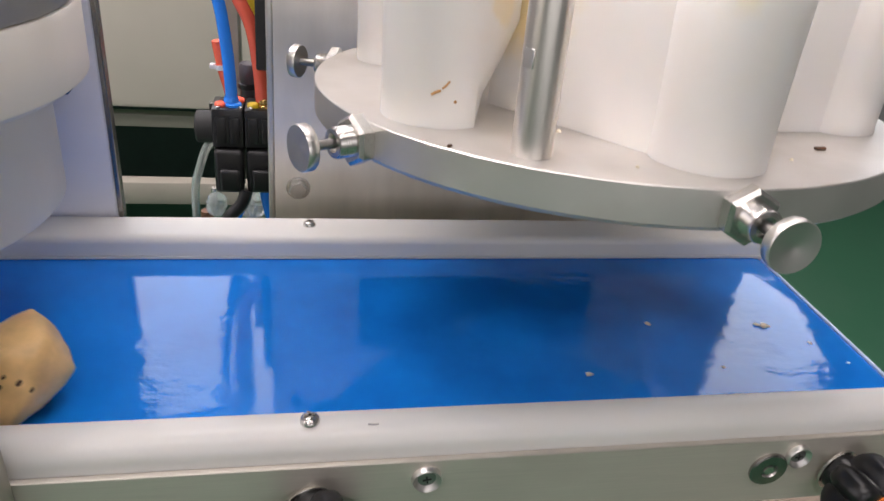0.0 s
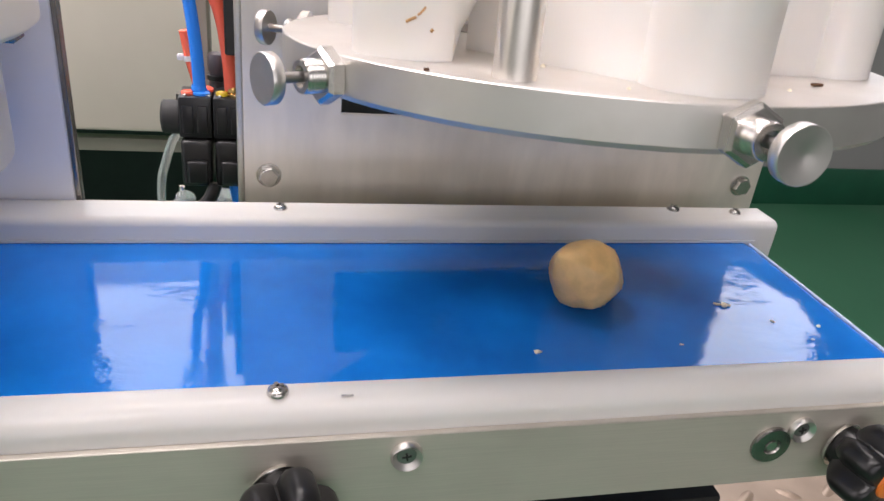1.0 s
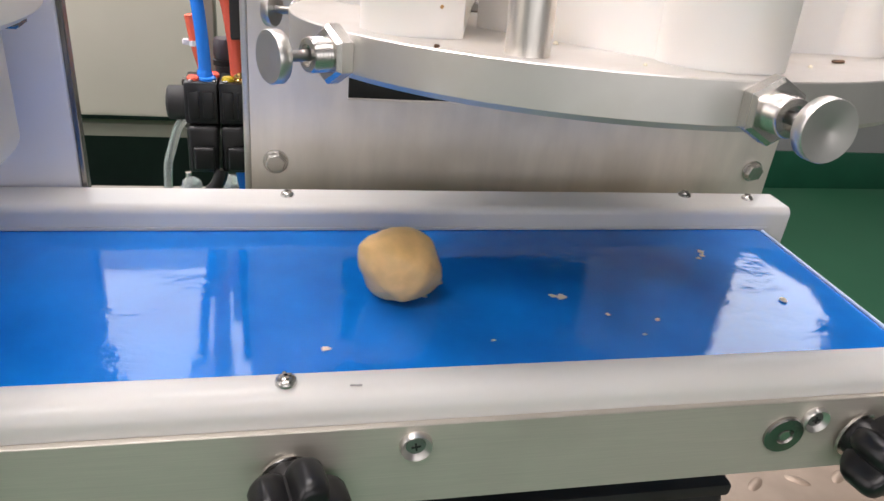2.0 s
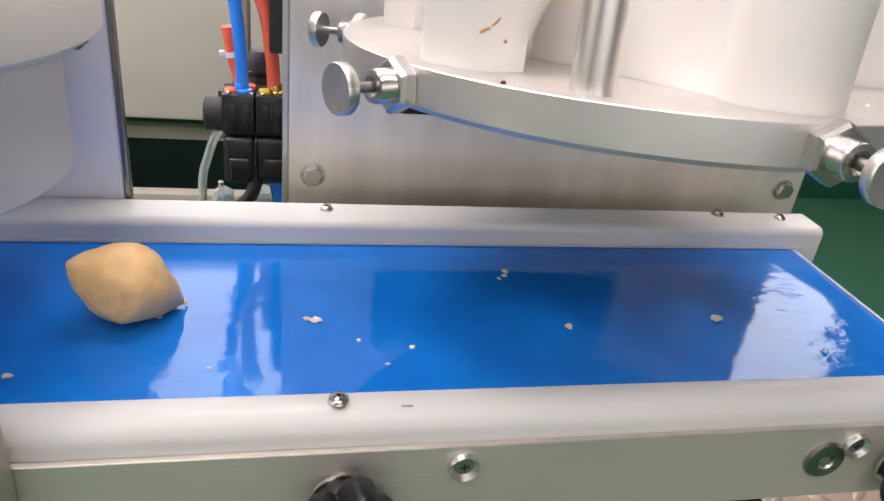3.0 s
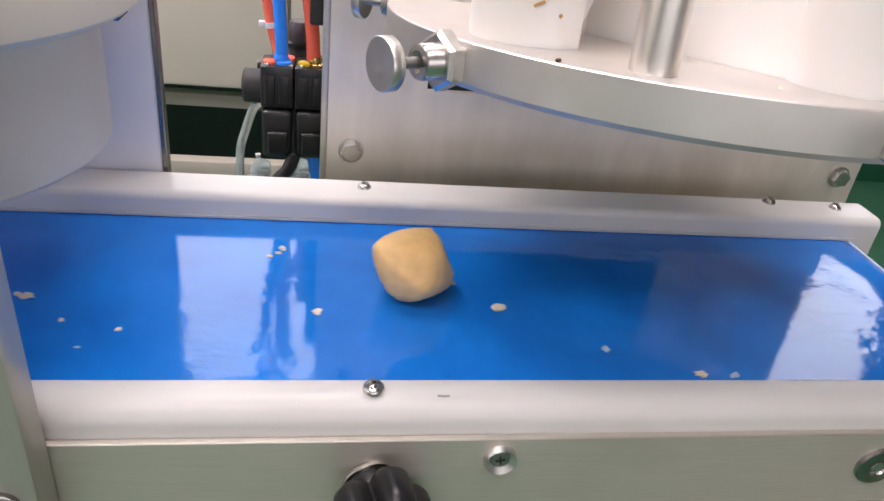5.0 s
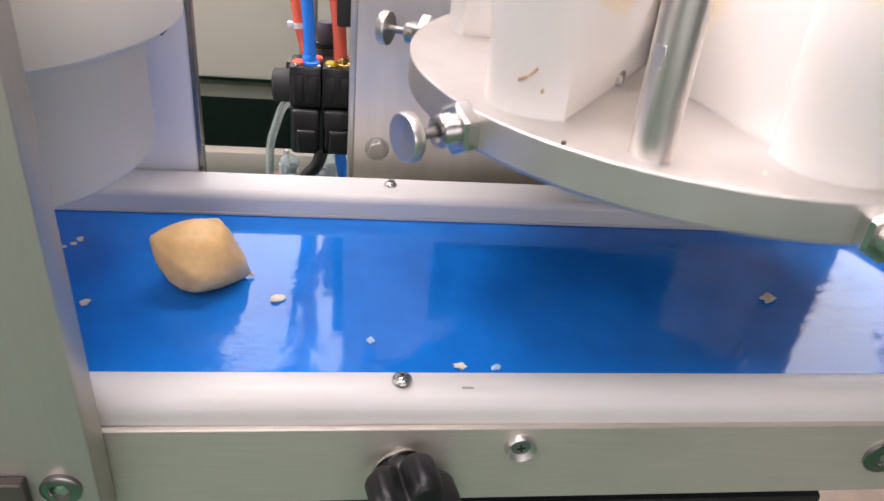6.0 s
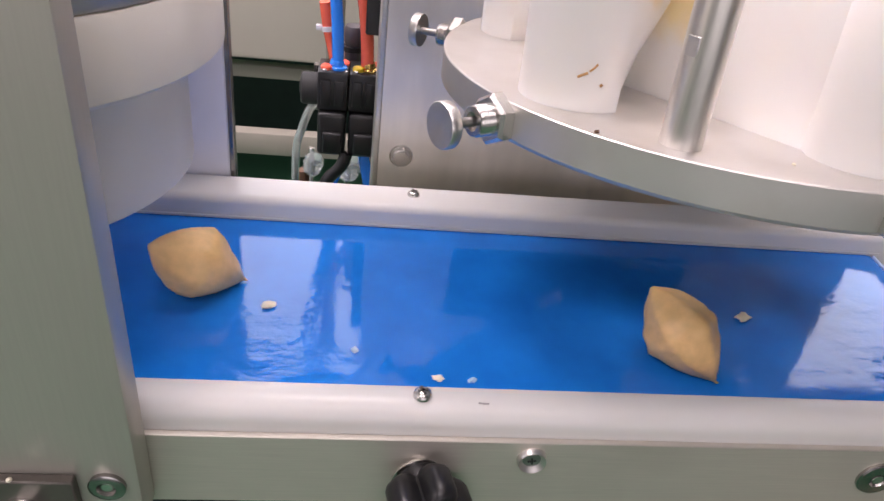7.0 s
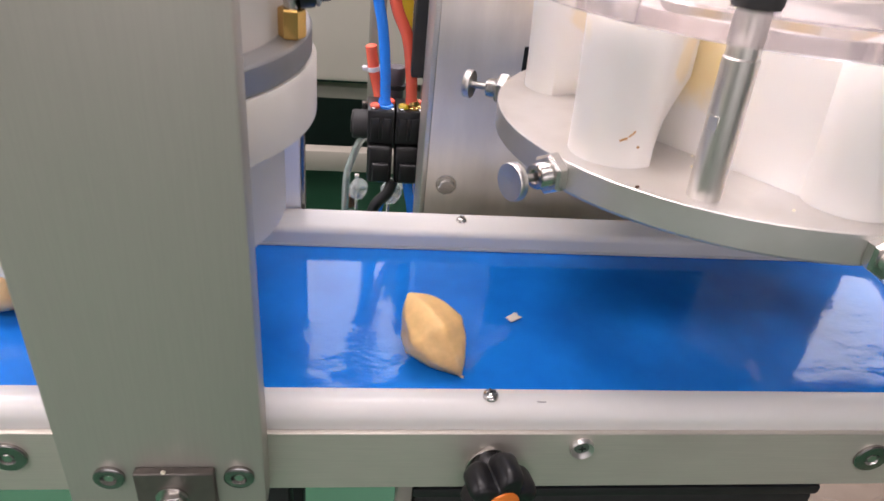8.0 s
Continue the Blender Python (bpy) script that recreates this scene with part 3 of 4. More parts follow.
HY = VY + 0.010
hose("air_hose", "blue pneumatic air hose rising from a valve", [(-0.0486, HY, 0.0470), (-0.0498, HY, 0.075), (-0.0530, HY + 0.001, 0.105), (-0.0585, HY + 0.003, 0.135), (-0.067, HY + 0.010, 0.22), (-0.072, HY + 0.02, 0.36)], 0.0040, BLUE_TUBE)
hose("air_hose", "red pneumatic air hose rising from a valve", [(-0.0286, HY, 0.0475), (-0.0300, HY, 0.070), (-0.0345, HY + 0.001, 0.098), (-0.0460, HY + 0.003, 0.130), (-0.056, HY + 0.010, 0.22), (-0.062, HY + 0.02, 0.36)], 0.0044, RED_TUBE)
hose("air_hose", "short red air hose behind the valves in a white tie", [(-0.0500, 0.312, 0.0250), (-0.0535, 0.317, 0.040), (-0.0575, 0.318, 0.056), (-0.0605, 0.318, 0.0755)], 0.0046, RED_TUBE)
hose("air_hose", "blue air hose hanging below the valves", [(-0.0285, VY + 0.006, -0.0150), (-0.0262, VY + 0.005, -0.028), (-0.0222, VY + 0.004, -0.050), (-0.0180, VY + 0.002, -0.11)], 0.0040, BLUE_TUBE)
hose("air_hose", "thin blue air hose beside a thicker one", [(-0.0205, VY + 0.012, -0.0150), (-0.0185, VY + 0.012, -0.032), (-0.0160, VY + 0.010, -0.060), (-0.0120, VY + 0.010, -0.11)], 0.0026, BLUE_TUBE)
hose("cable", "black cable curving down from a valve coil", [(-0.0400, VY - 0.002, -0.0145), (-0.0440, VY - 0.004, -0.025), (-0.0545, VY - 0.003, -0.040), (-0.0600, VY, -0.075)], 0.0046, BLACK)
hose("air_hose", "blue air hose below the black cable", [(-0.0470, VY + 0.010, -0.036), (-0.0510, VY + 0.008, -0.048), (-0.0540, VY + 0.006, -0.08)], 0.0042, BLUE_TUBE)
hose("air_hose", "clear air hose arching down beside the valves", [(-0.0630, VY + 0.014, 0.016), (-0.0680, VY + 0.013, 0.010), (-0.0735, VY + 0.013, -0.006), (-0.0770, VY + 0.013, -0.020), (-0.0780, VY + 0.013, -0.052), (-0.0780, VY + 0.013, -0.12)], 0.0030, CLEAR)
tie = thing("cable_tie", "small white plastic tie round the hoses", "cable tie")
part("band", lathe(B(), [(0.0047, -0.0018), (0.0056, -0.0018), (0.0056, 0.0018), (0.0047, 0.0018), (0.0047, -0.0018)], 20, pose(-0.0577, 0.318, 0.0570, 0, -10, 0)), LAVENDER, tie)
bm = B()
box(bm, -0.0670, -0.0625, 0.3145, 0.3190, 0.0550, 0.0592, 0.0012, 2)
part("tie_head", bm, LAVENDER, tie)
fl = thing("flow_fitting", "clear plastic pneumatic fittings under the valves", "fitting")
for x, y, z, r in ((-0.0405, 0.312, -0.061, 1.15), (-0.0690, 0.314, -0.060, 0.95)):
    bm = B()
    lathe(bm, [(0, 0), (0.0060 * r, 0), (0.0082 * r, 0.0035 * r), (0.0066 * r, 0.0070 * r), (0.0090 * r, 0.0100 * r), (0.0070 * r, 0.0135 * r), (0.0080 * r, 0.0160 * r), (0.0050 * r, 0.0190 * r), (0, 0.0190 * r)], 8, pose(x, y, z, 18, 12, 0))
    part("bulb", bm, CLEAR, fl)
    part("stem", lathe(B(), [(0.0022, -0.030), (0.0022, 0.021), (0, 0.021)], 12, pose(x, y, z)), CHROME, fl)
part("brown_plug", lathe(B(), [(0, 0), (0.0045, 0), (0.0050, 0.001), (0.0046, 0.012), (0, 0.012)], 14, pose(-0.0755, 0.316, -0.0720)), mat("brown_plastic", (0.16, 0.07, 0.035), 0.45, vary=0.12, scale=80), fl, "dull brown plug")
SMOKE = mat("smoke_plastic", (0.075, 0.065, 0.075), 0.3, vary=0.1)
pf = thing("pressure_fitting", "smoky grey fitting behind the hoses", "fitting")
part("barrel", lathe(B(), [(0, 0.030), (0.0062, 0.030), (0.0064, 0.032), (0.0064, 0.050), (0.0072, 0.0515), (0.0072, 0.060), (0.0062, 0.0625), (0, 0.0630)], 22, pose(-0.0392, 0.310, 0)), SMOKE, pf)
part("collar", lathe(B(), [(0.0066, 0.0440), (0.0078, 0.0445), (0.0078, 0.0480), (0.0066, 0.0485)], 22, pose(-0.0392, 0.310, 0)), BLACK, pf)
bm = B()
box(bm, -0.0310, -0.0190, VY - 0.006, VY + 0.02, 0.0735, 0.175, 0.001, 1)
solid("cable_duct", bm, RUBBER, "black upright duct beside the plate", "duct")
bm = B()
box(bm, -0.0400, -0.0300, VY + 0.036, VY + 0.038, 0.0960, 0.165)
solid("warning_label", bm, YELLOW, "yellow label strip behind the hoses", "label")
bm = B()
box(bm, -0.0620, -0.0480, VY + 0.10, VY + 0.115, 0.00, 0.36, 0.002, 1)
solid("support_tube", bm, BEIGE, "dull metal support tube behind the hoses", "tube")
bm = B()
box(bm, -1.30, 0.10, 1.08, 1.11, -0.4420, -0.3960, 0.003, 2)
solid("frame_bar", bm, BEIGE, "beige horizontal machine frame bar", "bar")

# ---------------- underneath ----------------
bm = B()
box(bm, -0.030, 0.218, 0.012, 0.130, -0.30, -0.086, 0.004, 2)
drive = thing("drive_box", "black drive box below the conveyor", "drive box")
part("housing", bm, RUBBER, drive)
bm = B()
box(bm, -0.031, 0.219, 0.011, 0.131, -0.086, -0.078, 0.002, 2)
part("lid", bm, RUBBER, drive)
leg = thing("conveyor_leg", "dark steel leg frame under the conveyor", "leg frame")
for x0, x1, y0, y1 in ((-0.128, -0.101, 0.020, 0.040), (-0.040, -0.031, 0.010, 0.022), (-0.128, -0.101, 0.100, 0.120)):
    bm = B()
    box(bm, x0, x1, y0, y1, -0.85, -0.0215, 0.002, 2)
    part("upright", bm, RUBBER if x0 < -0.1 else BEIGE, leg)
tread = thing("tread_plate", "tan metal tread plate with raised lens marks", "tread plate", pose(0.40, 0.16, -0.305))
bm = B()
box(bm, -0.10, 0.60, -0.35, 0.10, -0.006, 0.0, 0.001, 1)
part("sheet", bm, TREAD, tread)
lens = lathe(B(), [(0.0125, 0), (0.009, 0.0012), (0.004, 0.0018), (0, 0.002)], 16, Matrix.Diagonal((1.0, 0.42, 1.0, 1)))
lens_me = mesh_of("lens_mark", lens, TREAD)
for i in range(14):
    for j in range(10):
        o = new("lens_mark", lens_me)
        o.parent = tread
        o.matrix_basis = pose(-0.08 + i * 0.046 + (j % 2) * 0.023, -0.33 + j * 0.042, 0.0, 0, 0, 35 if (i + j) % 2 else -35)

# ---------------- shutter head ----------------
CX, CY, RD, TH, UP = 0.1261, 0.0796, 0.1239, 0.0145, 0.1270
shutter = thing("shutter_head", "round steel shutter head with white plastic closing blades", "forming head", pose(CX, CY, UP, -4.4, -0.5, 0))
bm = B()
lathe(bm, [(0.020, 0), (RD - 0.0004, 0), (RD, -0.0004), (RD, -TH + 0.0020), (RD - 0.0022, -TH), (0.020, -TH), (0.020, 0)], 160)
part("base_disc", bm, DISC, shutter, "satin steel base disc")
TOPZ = 0.0600
bm = B()
lathe(bm, [(0.060, TOPZ), (RD - 0.0015, TOPZ), (RD, TOPZ + 0.001), (RD, TOPZ + 0.0105), (RD - 0.001, TOPZ + 0.0115), (0.060, TOPZ + 0.0115), (0.060, TOPZ)], 140)
acrylic = part("top_plate", bm, mat("clear_acrylic", (0.93, 0.86, 0.86), 0.08, vary=0.03, scale=40, trans=0.92), shutter, "clear acrylic top plate")
acrylic.visible_shadow = False


def blade_mesh(name):
    """A rounded nose that widens inward to a long flat sealing wall; slightly flared upward."""
    nose = 0.0200
    out = []
    for k in range(0, 15):                     # round nose, local -y is outward
        a = radians(180 + 6 + (k / 14) * 176)
        out.append((nose * math.cos(a), nose * math.sin(a)))
    out += [(0.0050, 0.0200), (-0.0500, 0.0690), (-0.0580, 0.0640), (-0.0190, 0.0030)]
    bm = B()
    rings = []
    for z, s, k in ((-0.0004, 1.0, 0), (0.008, 1.0, 0.22), (0.016, 1.0, 0.5), (0.022, 1.005, 0.68), (0.034, 1.02, 1.0), (0.046, 1.04, 1.0), (0.0592, 1.06, 1.0)):
        ring = [bm.verts.new((x * s, y * (s if y < 0 else 1), z)) for x, y in out]
        ring[15].co.x += 0.0105 * k - 0.003          # the upper body swells over an undercut
        ring[15].co.y += 0.0080 * k - 0.002
        rings.append(ring)
    n = len(out)
    for a, b in zip(rings, rings[1:]):
        for i in range(n):
            j = (i + 1) % n
            bm.faces.new((a[i], a[j], b[j], b[i]))
    bm.faces.new(rings[0][::-1])
    bm.faces.new(rings[-1])
    return mesh_of(name, bm, POM)


BLADE_ME = blade_mesh("blade")
blades = []
for ang, rad in ((-148.5, 0.0955), (-88.5, 0.0945), (-28.5, 0.0945), (31.5, 0.0945), (91.5, 0.0945), (-208.5, 0.0945)):
    o = new("blade", BLADE_ME)
    o.parent = shutter
    base = pose(rad * math.cos(radians(ang)), rad * math.sin(radians(ang)), 0, 0, 0, ang + 90)
    o.matrix_basis = base
    blades.append((o, base))
o = blades[0][0]
o["label"] = "white plastic blade with a brown dough scratch"


def on_nose(deg, z, r=0.0201):
    return (r * math.cos(radians(deg)), r * math.sin(radians(deg)), z)


for pts, r in (((on_nose(-47, 0.0118), on_nose(-42, 0.0128), on_nose(-38, 0.0134)), 0.00045), ((on_nose(-37, 0.0140), on_nose(-33, 0.0152), on_nose(-30, 0.0166)), 0.00035),
               ((on_nose(-24, 0.0092), on_nose(-22, 0.0100)), 0.0005)):
    part("dough_speck", tube(B(), pts, r, 6), SCRATCH, o, "dried brown dough speck")


def guide_rod(x, y):
    r = part("guide_rod", lathe(B(), [(0.0067, 0), (0.0067, 0.0195), (0.0067, 0.0540), (0.0061, 0.0546), (0.0061, TOPZ + 0.0116), (0, TOPZ + 0.0116)], 32, pose(x, y, 0)), TURNED, shutter, "polished steel guide rod")
    bm = B()
    box(bm, 0.0045, 0.00675, -0.0022, 0.0022, 0.0275, 0.0335, 0.0002, 1)
    part("spanner_flat", bm, CUP, r, m=pose(x, y, 0, 0, 0, -152))
    part("cap", lathe(B(), [(0.0085, TOPZ + 0.0117), (0.0090, TOPZ + 0.013), (0.0090, TOPZ + 0.026), (0.0080, TOPZ + 0.028), (0, TOPZ + 0.028)], 28, pose(x, y, 0)), RUBBER, r, "black plastic cap")


guide_rod(-0.0577, -0.0940)
guide_rod(0.0577, 0.0940)
guide_rod(0.1137, 0.0)


def lock_knob(ang, length=0.026):
    """Spring plunger screwed radially into the rim: hex nut, threaded collar, pin and round knob."""
    m = Matrix.Rotation(radians(ang), 4, "Z") @ pose(RD - 0.001, 0, -TH / 2, 0, 90, 0)
    nut = part("lock_nut", hexbar(B(), 0.0094, 0.0, 0.0066, chamfer=0.0013), CHROME, shutter, "bright hex lock nut", m=m)
    prof = [(0.0056, 0.0062)]
    for k in range(6):
        z = 0.0066 + k * 0.0010
        prof += [(0.0056, z), (0.0053, z + 0.0005)]
    prof += [(0.0052, 0.0128), (0.0034, 0.0130), (0.0032, 0.0112), (0, 0.0112)]
    part("threaded_collar", lathe(B(), prof, 28), CHROME, nut)
    part("pin", lathe(B(), [(0.0018, 0.011), (0.0018, 0.0240), (0, 0.0240)], 18), GREYSTEEL, nut)
    part("knob", lathe(B(), [(0, 0.0222), (0.0078, 0.0222), (0.0081, 0.0226), (0.0081, 0.0258), (0.0078, 0.0262), (0.0010, 0.0257), (0, 0.0255)], 40), CUP, nut, "turned steel pull knob")


for a in (-148.5, -88.5, -28.5, 31.5, 91.5, 151.5):
    p = pose(0.054 * math.cos(radians(a - 5)), 0.054 * math.sin(radians(a - 5)), 0)
    bolt = part("disc_bolt", hexbar(B(), 0.0058, 0.0, 0.0045), GREYSTEEL, shutter, "dark hex bolt on the disc", m=p)
    part("bolt_end", lathe(B(), [(0.0032, 0.0045), (0.0032, 0.0066), (0.0026, 0.0072), (0, 0.0072)], 18), GREYSTEEL, bolt)
for ang in (-151.3, -89.1, 152.9, 91.0, 30.0, -30.0):
    lock_knob(ang)
for a, r, sx in ((-133, 0.1222, 0.0005), (-56.5, 0.0998, 0.0022), (-66, 0.0850, 0.0022)):
    bm = B()
    box(bm, -sx, sx, -0.0009, 0.0009, 0.0001, 0.0011, 0.0003, 1)
    part("dough_speck", bm, BURNT, shutter, m=pose(r * math.cos(radians(a)), r * math.sin(radians(a)), 0, 0, 0, a + 60))

for a, r, sz in ((-124, 0.0760, 0.0007), (-120, 0.0800, 0.0009), (-128, 0.0830, 0.0006), (-131, 0.0700, 0.0005), (-104, 0.1090, 0.0006), (-70, 0.1020, 0.0007)):
    bm = B()
    bmesh.ops.create_icosphere(bm, subdivisions=2, radius=sz)
    part("dough_speck", bm, CRUMB, shutter, "tiny pale dough speck", m=pose(r * math.cos(radians(a)), r * math.sin(radians(a)), sz * 0.3))
bm = B()
tube(bm, [(0.0225, -0.0088, H + 0.0001), (0.0250, -0.0091, H + 0.0001), (0.0268, -0.0090, H + 0.0001)], 0.00035, 6)
part("scratch", bm, GREYSTEEL, conv, "short grey scratch on the rail")

# ---------------- formed pieces and crumbs ----------------


def dumpling_mesh(name, L, Rr, seed, ridge=0.5):
    """Pointed lemon shape with six soft facets; local +x is the tip that lies on the belt."""
    rnd = random.Random(seed)
    ph = [rnd.uniform(0, 6.28) for _ in range(4)]
    bm = B()
    seg, n = 48, 30
    rings = []
    for i in range(n + 1):
        u = -1 + 2 * i / n
        au = abs(u)
        r = Rr * max(0.0, (1 - au ** (1.75 if u < 0 else 1.45))) ** (0.80 if u < 0 else 0.86)
        x = u * L
        ring_ = []
        for k in range(seg):
            t = 2 * math.pi * k / seg + 0.35 * u
            hexa = 1 / max(math.cos(((t + math.pi / 6) % (math.pi / 3)) - math.pi / 6), 0.5)
            f = ridge * (hexa - 1) + 0.99 - 0.03 * ridge
            f *= 1 + 0.03 * math.sin(2 * t + ph[0]) + 0.025 * math.sin(3 * t + 4 * u + ph[1]) + 0.012 * math.sin(9 * u + ph[2] + t)
            f *= 1 + 0.065 * noise.noise(Vector((3.2 * u + seed, 1.4 * math.cos(t), 1.4 * math.sin(t)))) + 0.024 * noise.noise(Vector((9 * u, 4 * math.cos(t) + seed, 4 * math.sin(t))))
            rr = max(r, 0.0009) * f
            ring_.append(bm.verts.new((x, rr * math.cos(t), rr * math.sin(t))))
        rings.append(ring_)
    for a, b in zip(rings, rings[1:]):
        for k in range(seg):
            j = (k + 1) % seg
            bm.faces.new((a[k], a[j], b[j], b[k]))
    bm.faces.new(rings[0][::-1])
    bm.faces.new(rings[-1])
    me = mesh_of(name, bm, DOUGH)
    me.set_sharp_from_angle(angle=radians(80))
    return me


def dumpling(seed, label, L=0.027, Rr=0.0205, ridge=0.5):
    o = new("dumpling", dumpling_mesh("dumpling", L, Rr, seed, ridge))
    rnd = random.Random(seed + 50)
    bm = B()
    tube(bm, [(L * 0.955, 0, 0), (L * 1.02, rnd.uniform(-0.0006, 0.0006), 0.0002), (L * 1.06, rnd.uniform(-0.0015, 0.0015), rnd.uniform(0.0, 0.0012))], 0.0006, 8)
    part("pinched_tail", bm, DOUGH, o)
    bm = B()
    lathe(bm, [(0.0018, -0.0006), (0.0014, 0.0000), (0.0008, 0.0003), (0, 0.0004)], 10, pose(-L * 0.975, 0, 0, 0, -90, 0))
    part("pinched_top", bm, DOUGH, o)
    return tagged(o, label, "dumpling", "formed dough pieces")


piece_a = dumpling(3, "pale pointed dough piece with burnt filling specks", 0.0250, 0.0180)
turn_a = pose(0, 0, 0, 0, 0, -92) @ pose(0, 0, 0, 0, 33, 0) @ pose(0, 0, 0, 20, 0, 0)
for d, r in (((-0.10, -0.90, 0.20), 0.0020), ((0.25, -0.85, 0.25), 0.0015), ((-0.30, -0.80, 0.40), 0.0013), ((0.05, -0.70, 0.40), 0.0011), ((0.45, -0.80, 0.10), 0.0012)):
    d = (turn_a.inverted() @ Vector(d)).normalized()
    v = max(piece_a.data.vertices, key=lambda v: v.co.normalized().dot(d))
    part("filling_speck", lathe(B(), [(0, -0.5 * r), (0.7 * r, -0.2 * r), (r, 0), (0.6 * r, 0.25 * r), (0, 0.3 * r)], 9, v.normal.to_track_quat("Z", "Y").to_matrix().to_4x4() @ Matrix.Diagonal((1.0, 0.6, 1.0, 1))), BURNT, piece_a, "dark leaked filling", Matrix.Translation(v.co))
piece_b = dumpling(5, "tan pointed dough piece lying on the blue belt", 0.0262, 0.0178, 0.28)
piece_c = dumpling(8, "tan six-sided dough piece lying on the blue belt", 0.0246, 0.0167, 0.42)
piece_d = dumpling(11, "golden pointed dough piece with a ridge on the belt", 0.0256, 0.0163, 0.85)

crumbs = []
crnd = random.Random(4)
for x, y, s, tag in ((0.1805, 0.0704, 0.0022, 0), (0.1327, 0.0310, 0.0022, 0), (0.2055, 0.0330, 0.0014, 0),
                     (0.1902, 0.0632, 0.0040, 1), (-0.0103, 0.0660, 0.0034, 1), (-0.0140, 0.0675, 0.0022, 1), (0.1088, 0.0580, 0.0028, 1), (0.0308, 0.0446, 0.0018, 1), (0.0188, 0.0332, 0.0013, 1), (0.0079, 0.0503, 0.0015, 1),
                     (0.0857, 0.1036, 0.0016, 1), (0.2690, 0.0176, 0.0030, 1), (-0.1525, 0.1110, 0.0026, 2), (-0.1540, 0.1065, 0.0018, 2), (-0.1340, 0.0590, 0.0022, 2), (-0.0110, 0.0340, 0.0028, 2), (0.0410, 0.0170, 0.0026, 2), (0.1908, 0.0697, 0.0052, 2)):
    bm = bmesh.new()
    s *= 0.60
    bmesh.ops.create_icosphere(bm, subdivisions=2, radius=s)
    for v in bm.verts:
        v.co *= 1 + crnd.uniform(-0.30, 0.30) + 0.5 * noise.noise(v.co * 700 + Vector((x * 90, y * 90, 0)))
        v.co.z *= 0.42
        v.co.x *= 1.35
    flake = (x, y) in ((-0.0110, 0.0340), (0.0410, 0.0170), (0.0188, 0.0332))
    o = solid("crumb", bm, FLAKE if flake else CRUMB, "thin wet dough flake on the belt" if flake else "pale dough crumb stuck to the belt", "crumb", group="crumbs on the belt")
    crumbs.append((o, x, y, s * 0.35, crnd.uniform(0, 180), tag))

# ---------------- what moves ----------------
# belt travel, metres to the left, from the clip's start; it stops about once every 2.85 s
TRAVEL = [(0.0, 0.0), (0.1, 0.0110), (0.2, 0.0155), (0.35, 0.0178), (0.7, 0.0184), (1.2, 0.0200), (1.3, 0.0215), (1.4, 0.030), (1.6, 0.0565), (2.0, 0.1165), (2.3, 0.1635), (2.5, 0.1955),
          (2.7, 0.2268), (2.85, 0.2455), (3.0, 0.2545), (3.15, 0.2575), (3.3, 0.2585), (3.6, 0.2592), (4.1, 0.2600), (4.2, 0.2675), (4.3, 0.2810), (4.5, 0.3115), (4.7, 0.3420),
          (5.0, 0.3885), (5.4, 0.4510), (5.6, 0.4810), (5.72, 0.4955), (5.8, 0.4992), (6.0, 0.5018), (6.5, 0.5025), (6.8, 0.5034), (6.9, 0.5090), (7.0, 0.5190), (7.2, 0.5455), (7.5, 0.5870), (7.7, 0.6200), (8.0, 0.6680)]


def travel(t):
    for (t0, s0), (t1, s1) in zip(TRAVEL, TRAVEL[1:]):
        if t0 <= t <= t1:
            return s0 + (s1 - s0) * (t - t0) / (t1 - t0)
    return TRAVEL[-1][1]


def lying(x, y, z, heading, tilt=33.0, spin=0.0):
    """Lying piece: heading is the way its low tip points."""
    return pose(x, y, z, 0, 0, heading) @ pose(0, 0, 0, 0, tilt, 0) @ pose(0, 0, 0, spin, 0, 0)


def ride(ob, t0, x0, y0, z0, heading, spin, tilt=33.0, touch=None, roll=(), drift=((0.0, 0.0, 0.0), (8.0, 0.0, 0.0))):
    """From t0 on the piece rides the belt; before that it drops tip first out of the head, touches the belt and topples."""
    rows = []
    if touch is not None:
        xt, yt = roll[0][1:3]
        up = lying(CX, CY, 0.172, heading, 88, spin)
        rows += [(0.0, up), (touch - 0.16, up), (touch - 0.08, lying(0.5 * (CX + xt), 0.5 * (CY + yt), 0.115, heading, 87, spin)), (touch, lying(xt, yt, 0.046, heading, 84, spin))]
        rows += [(t, lying(x, y, z0 + 0.0015, heading, a, spin)) for t, x, y, a in roll[1:]]
    ts = [t0] + [t for t, _ in TRAVEL if t > t0 + 0.04]
    for t in ts:
        dx = dy = 0.0
        for (ta, xa, ya), (tb, xb, yb) in zip(drift, drift[1:]):
            if ta <= t <= tb:
                k = (t - ta) / (tb - ta)
                dx, dy = xa + k * (xb - xa), ya + k * (yb - ya)
        rows.append((t, lying(x0 + dx - (travel(t) - travel(t0)), y0 + dy, z0, heading, tilt, spin)))
    walk(ob, rows)


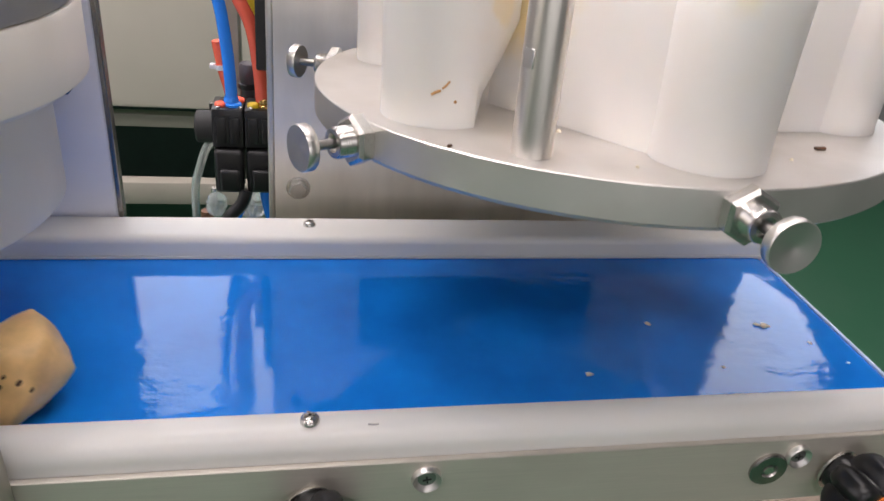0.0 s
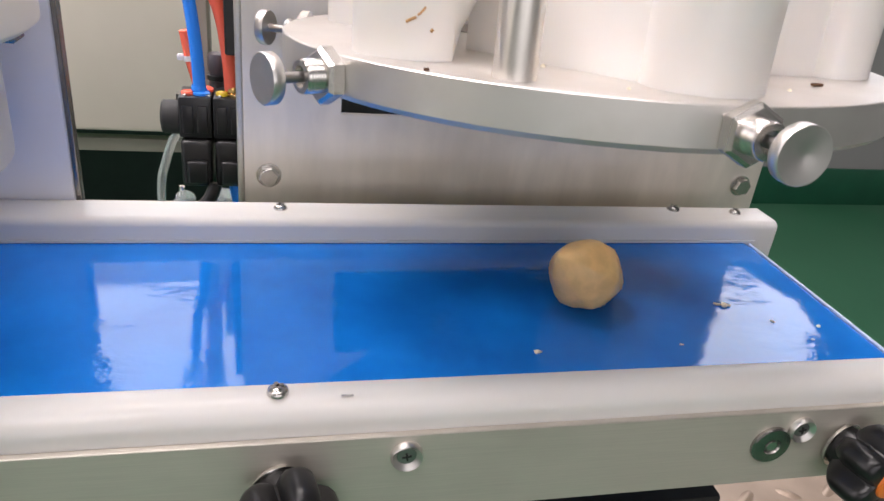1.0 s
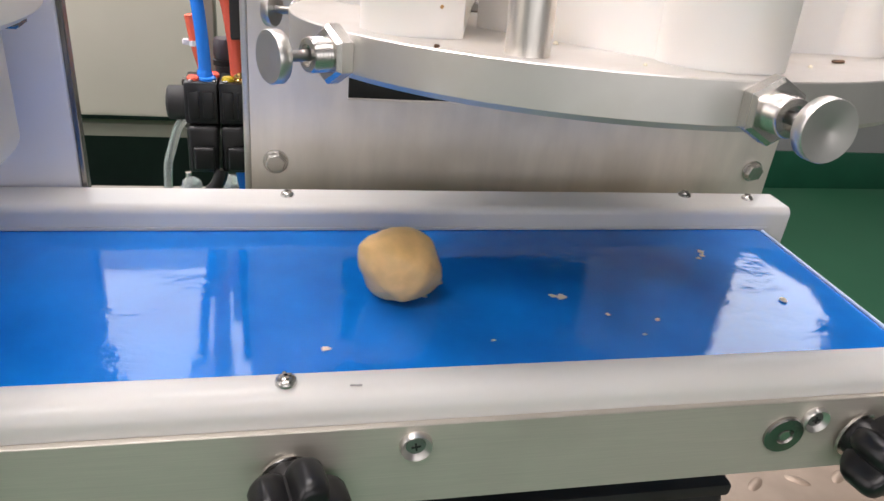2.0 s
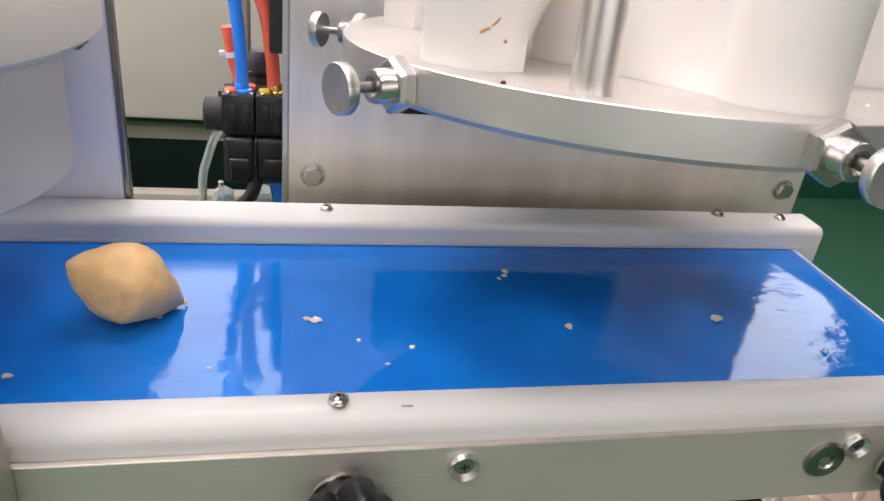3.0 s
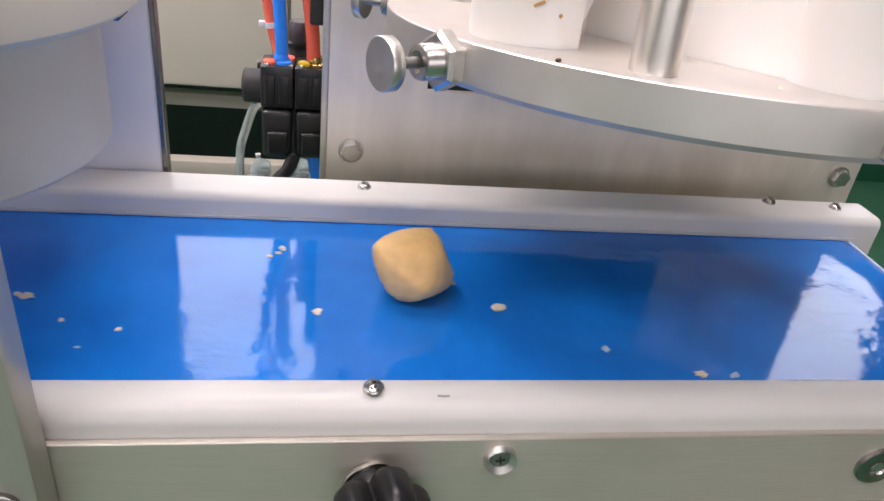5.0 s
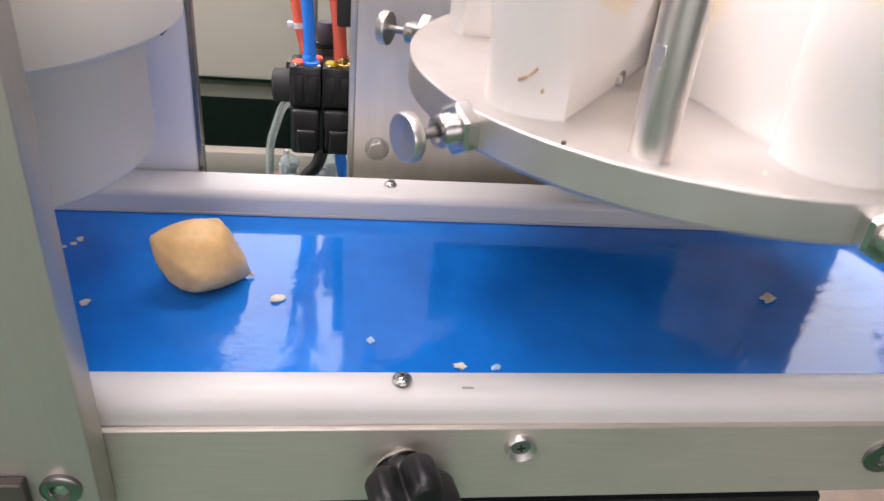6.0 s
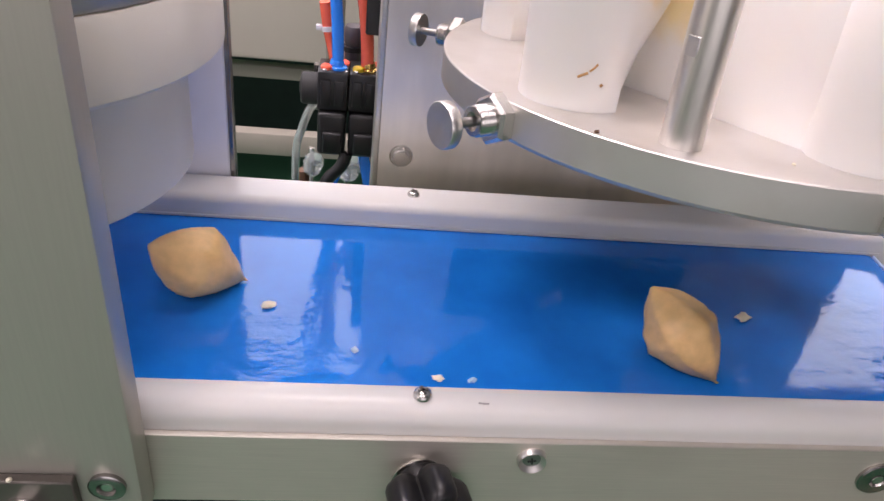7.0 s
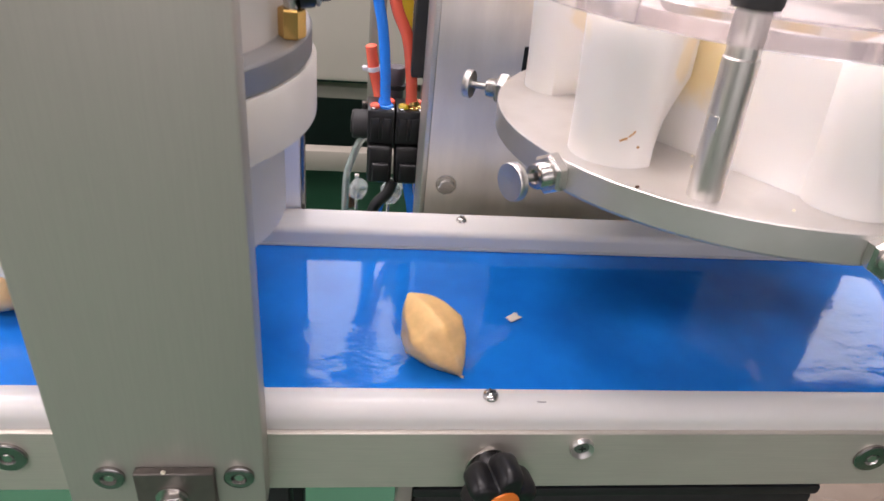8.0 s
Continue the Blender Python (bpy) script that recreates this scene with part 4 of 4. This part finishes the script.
def motions():
    # forming head: swings down about its rear hinge and back up, once a cycle
    height = [(0.0, 0.1256), (0.2, 0.1254), (0.3, 0.1207), (0.4, 0.1128), (0.5, 0.1087), (0.6, 0.1085), (0.7, 0.1106), (0.8, 0.1213), (0.9, 0.1238), (1.0, 0.1260), (1.2, 0.1275), (2.3, 0.1276), (2.9, 0.1270), (3.0, 0.1268),
              (3.1, 0.1220), (3.2, 0.1125), (3.3, 0.1092), (3.4, 0.1086), (3.5, 0.1110), (3.6, 0.1240), (3.7, 0.1257), (4.0, 0.1272), (4.5, 0.1277), (5.75, 0.1276), (5.9, 0.1225), (6.0, 0.1141), (6.1, 0.1098),
              (6.2, 0.1075), (6.3, 0.1102), (6.4, 0.1205), (6.5, 0.1246), (6.6, 0.1268), (6.8, 0.1282), (7.0, 0.1271), (7.5, 0.1266), (8.0, 0.1264)]
    walk(shutter, [(t, pose(CX + 0.068 * (z - UP), CY + 0.214 * (z - UP), z, -4.47 - 278.6 * (z - UP), -0.5, 0)) for t, z in height])
    swing = [(0.0, 0), (0.3, 0), (0.42, -24), (0.52, -24), (0.62, 0), (3.08, 0), (3.2, -24), (3.32, -24), (3.42, 0), (5.88, 0), (6.0, -24), (6.1, -24), (6.2, 0), (8.0, 0)]
    for ob, base in blades:
        walk(ob, [(t, base @ pose(0, 0, 0, 0, 0, a)) for t, a in swing])
    ride(piece_a, 0.0, -0.1130, 0.0270, 0.0175, -92, 20)
    ride(piece_b, 0.80, 0.1508, 0.0715, 0.0165, 20, 10, touch=0.5, roll=((0.5, 0.122, 0.078), (0.6, 0.132, 0.071, 50), (0.7, 0.1455, 0.0715, 22)))
    ride(piece_c, 3.50, 0.1445, 0.0725, 0.0155, 20, 40, touch=3.29, roll=((3.29, 0.123, 0.078), (3.4, 0.133, 0.0765, 45)), drift=((3.5, 0.0, 0.0), (3.7, 0.0035, 0.001), (4.0, 0.0050, 0.0015), (4.7, 0.0050, 0.0015), (5.75, 0.0120, 0.002), (8.0, 0.0120, 0.002)))
    ride(piece_d, 6.40, 0.1410, 0.0368, 0.0160, -50, 15, touch=6.12, roll=((6.12, 0.130, 0.066), (6.2, 0.133, 0.054, 62), (6.3, 0.1385, 0.0435, 42)))
    when = (0.0, 3.5, 6.3)
    for ob, x, y, z, a, tag in crumbs:
        rows = []
        for t, _ in TRAVEL:
            px = x - (travel(t) - travel(when[tag]))
            # what has not come up yet hangs on the belt's lower run
            rows.append((t, pose(px, y, z, 0, 0, a) if px < END - 0.008 else pose(2 * END - 0.012 - px, y, -2 * R - z - 0.0015, 0, 0, a)))
        walk(ob, rows)


motions()
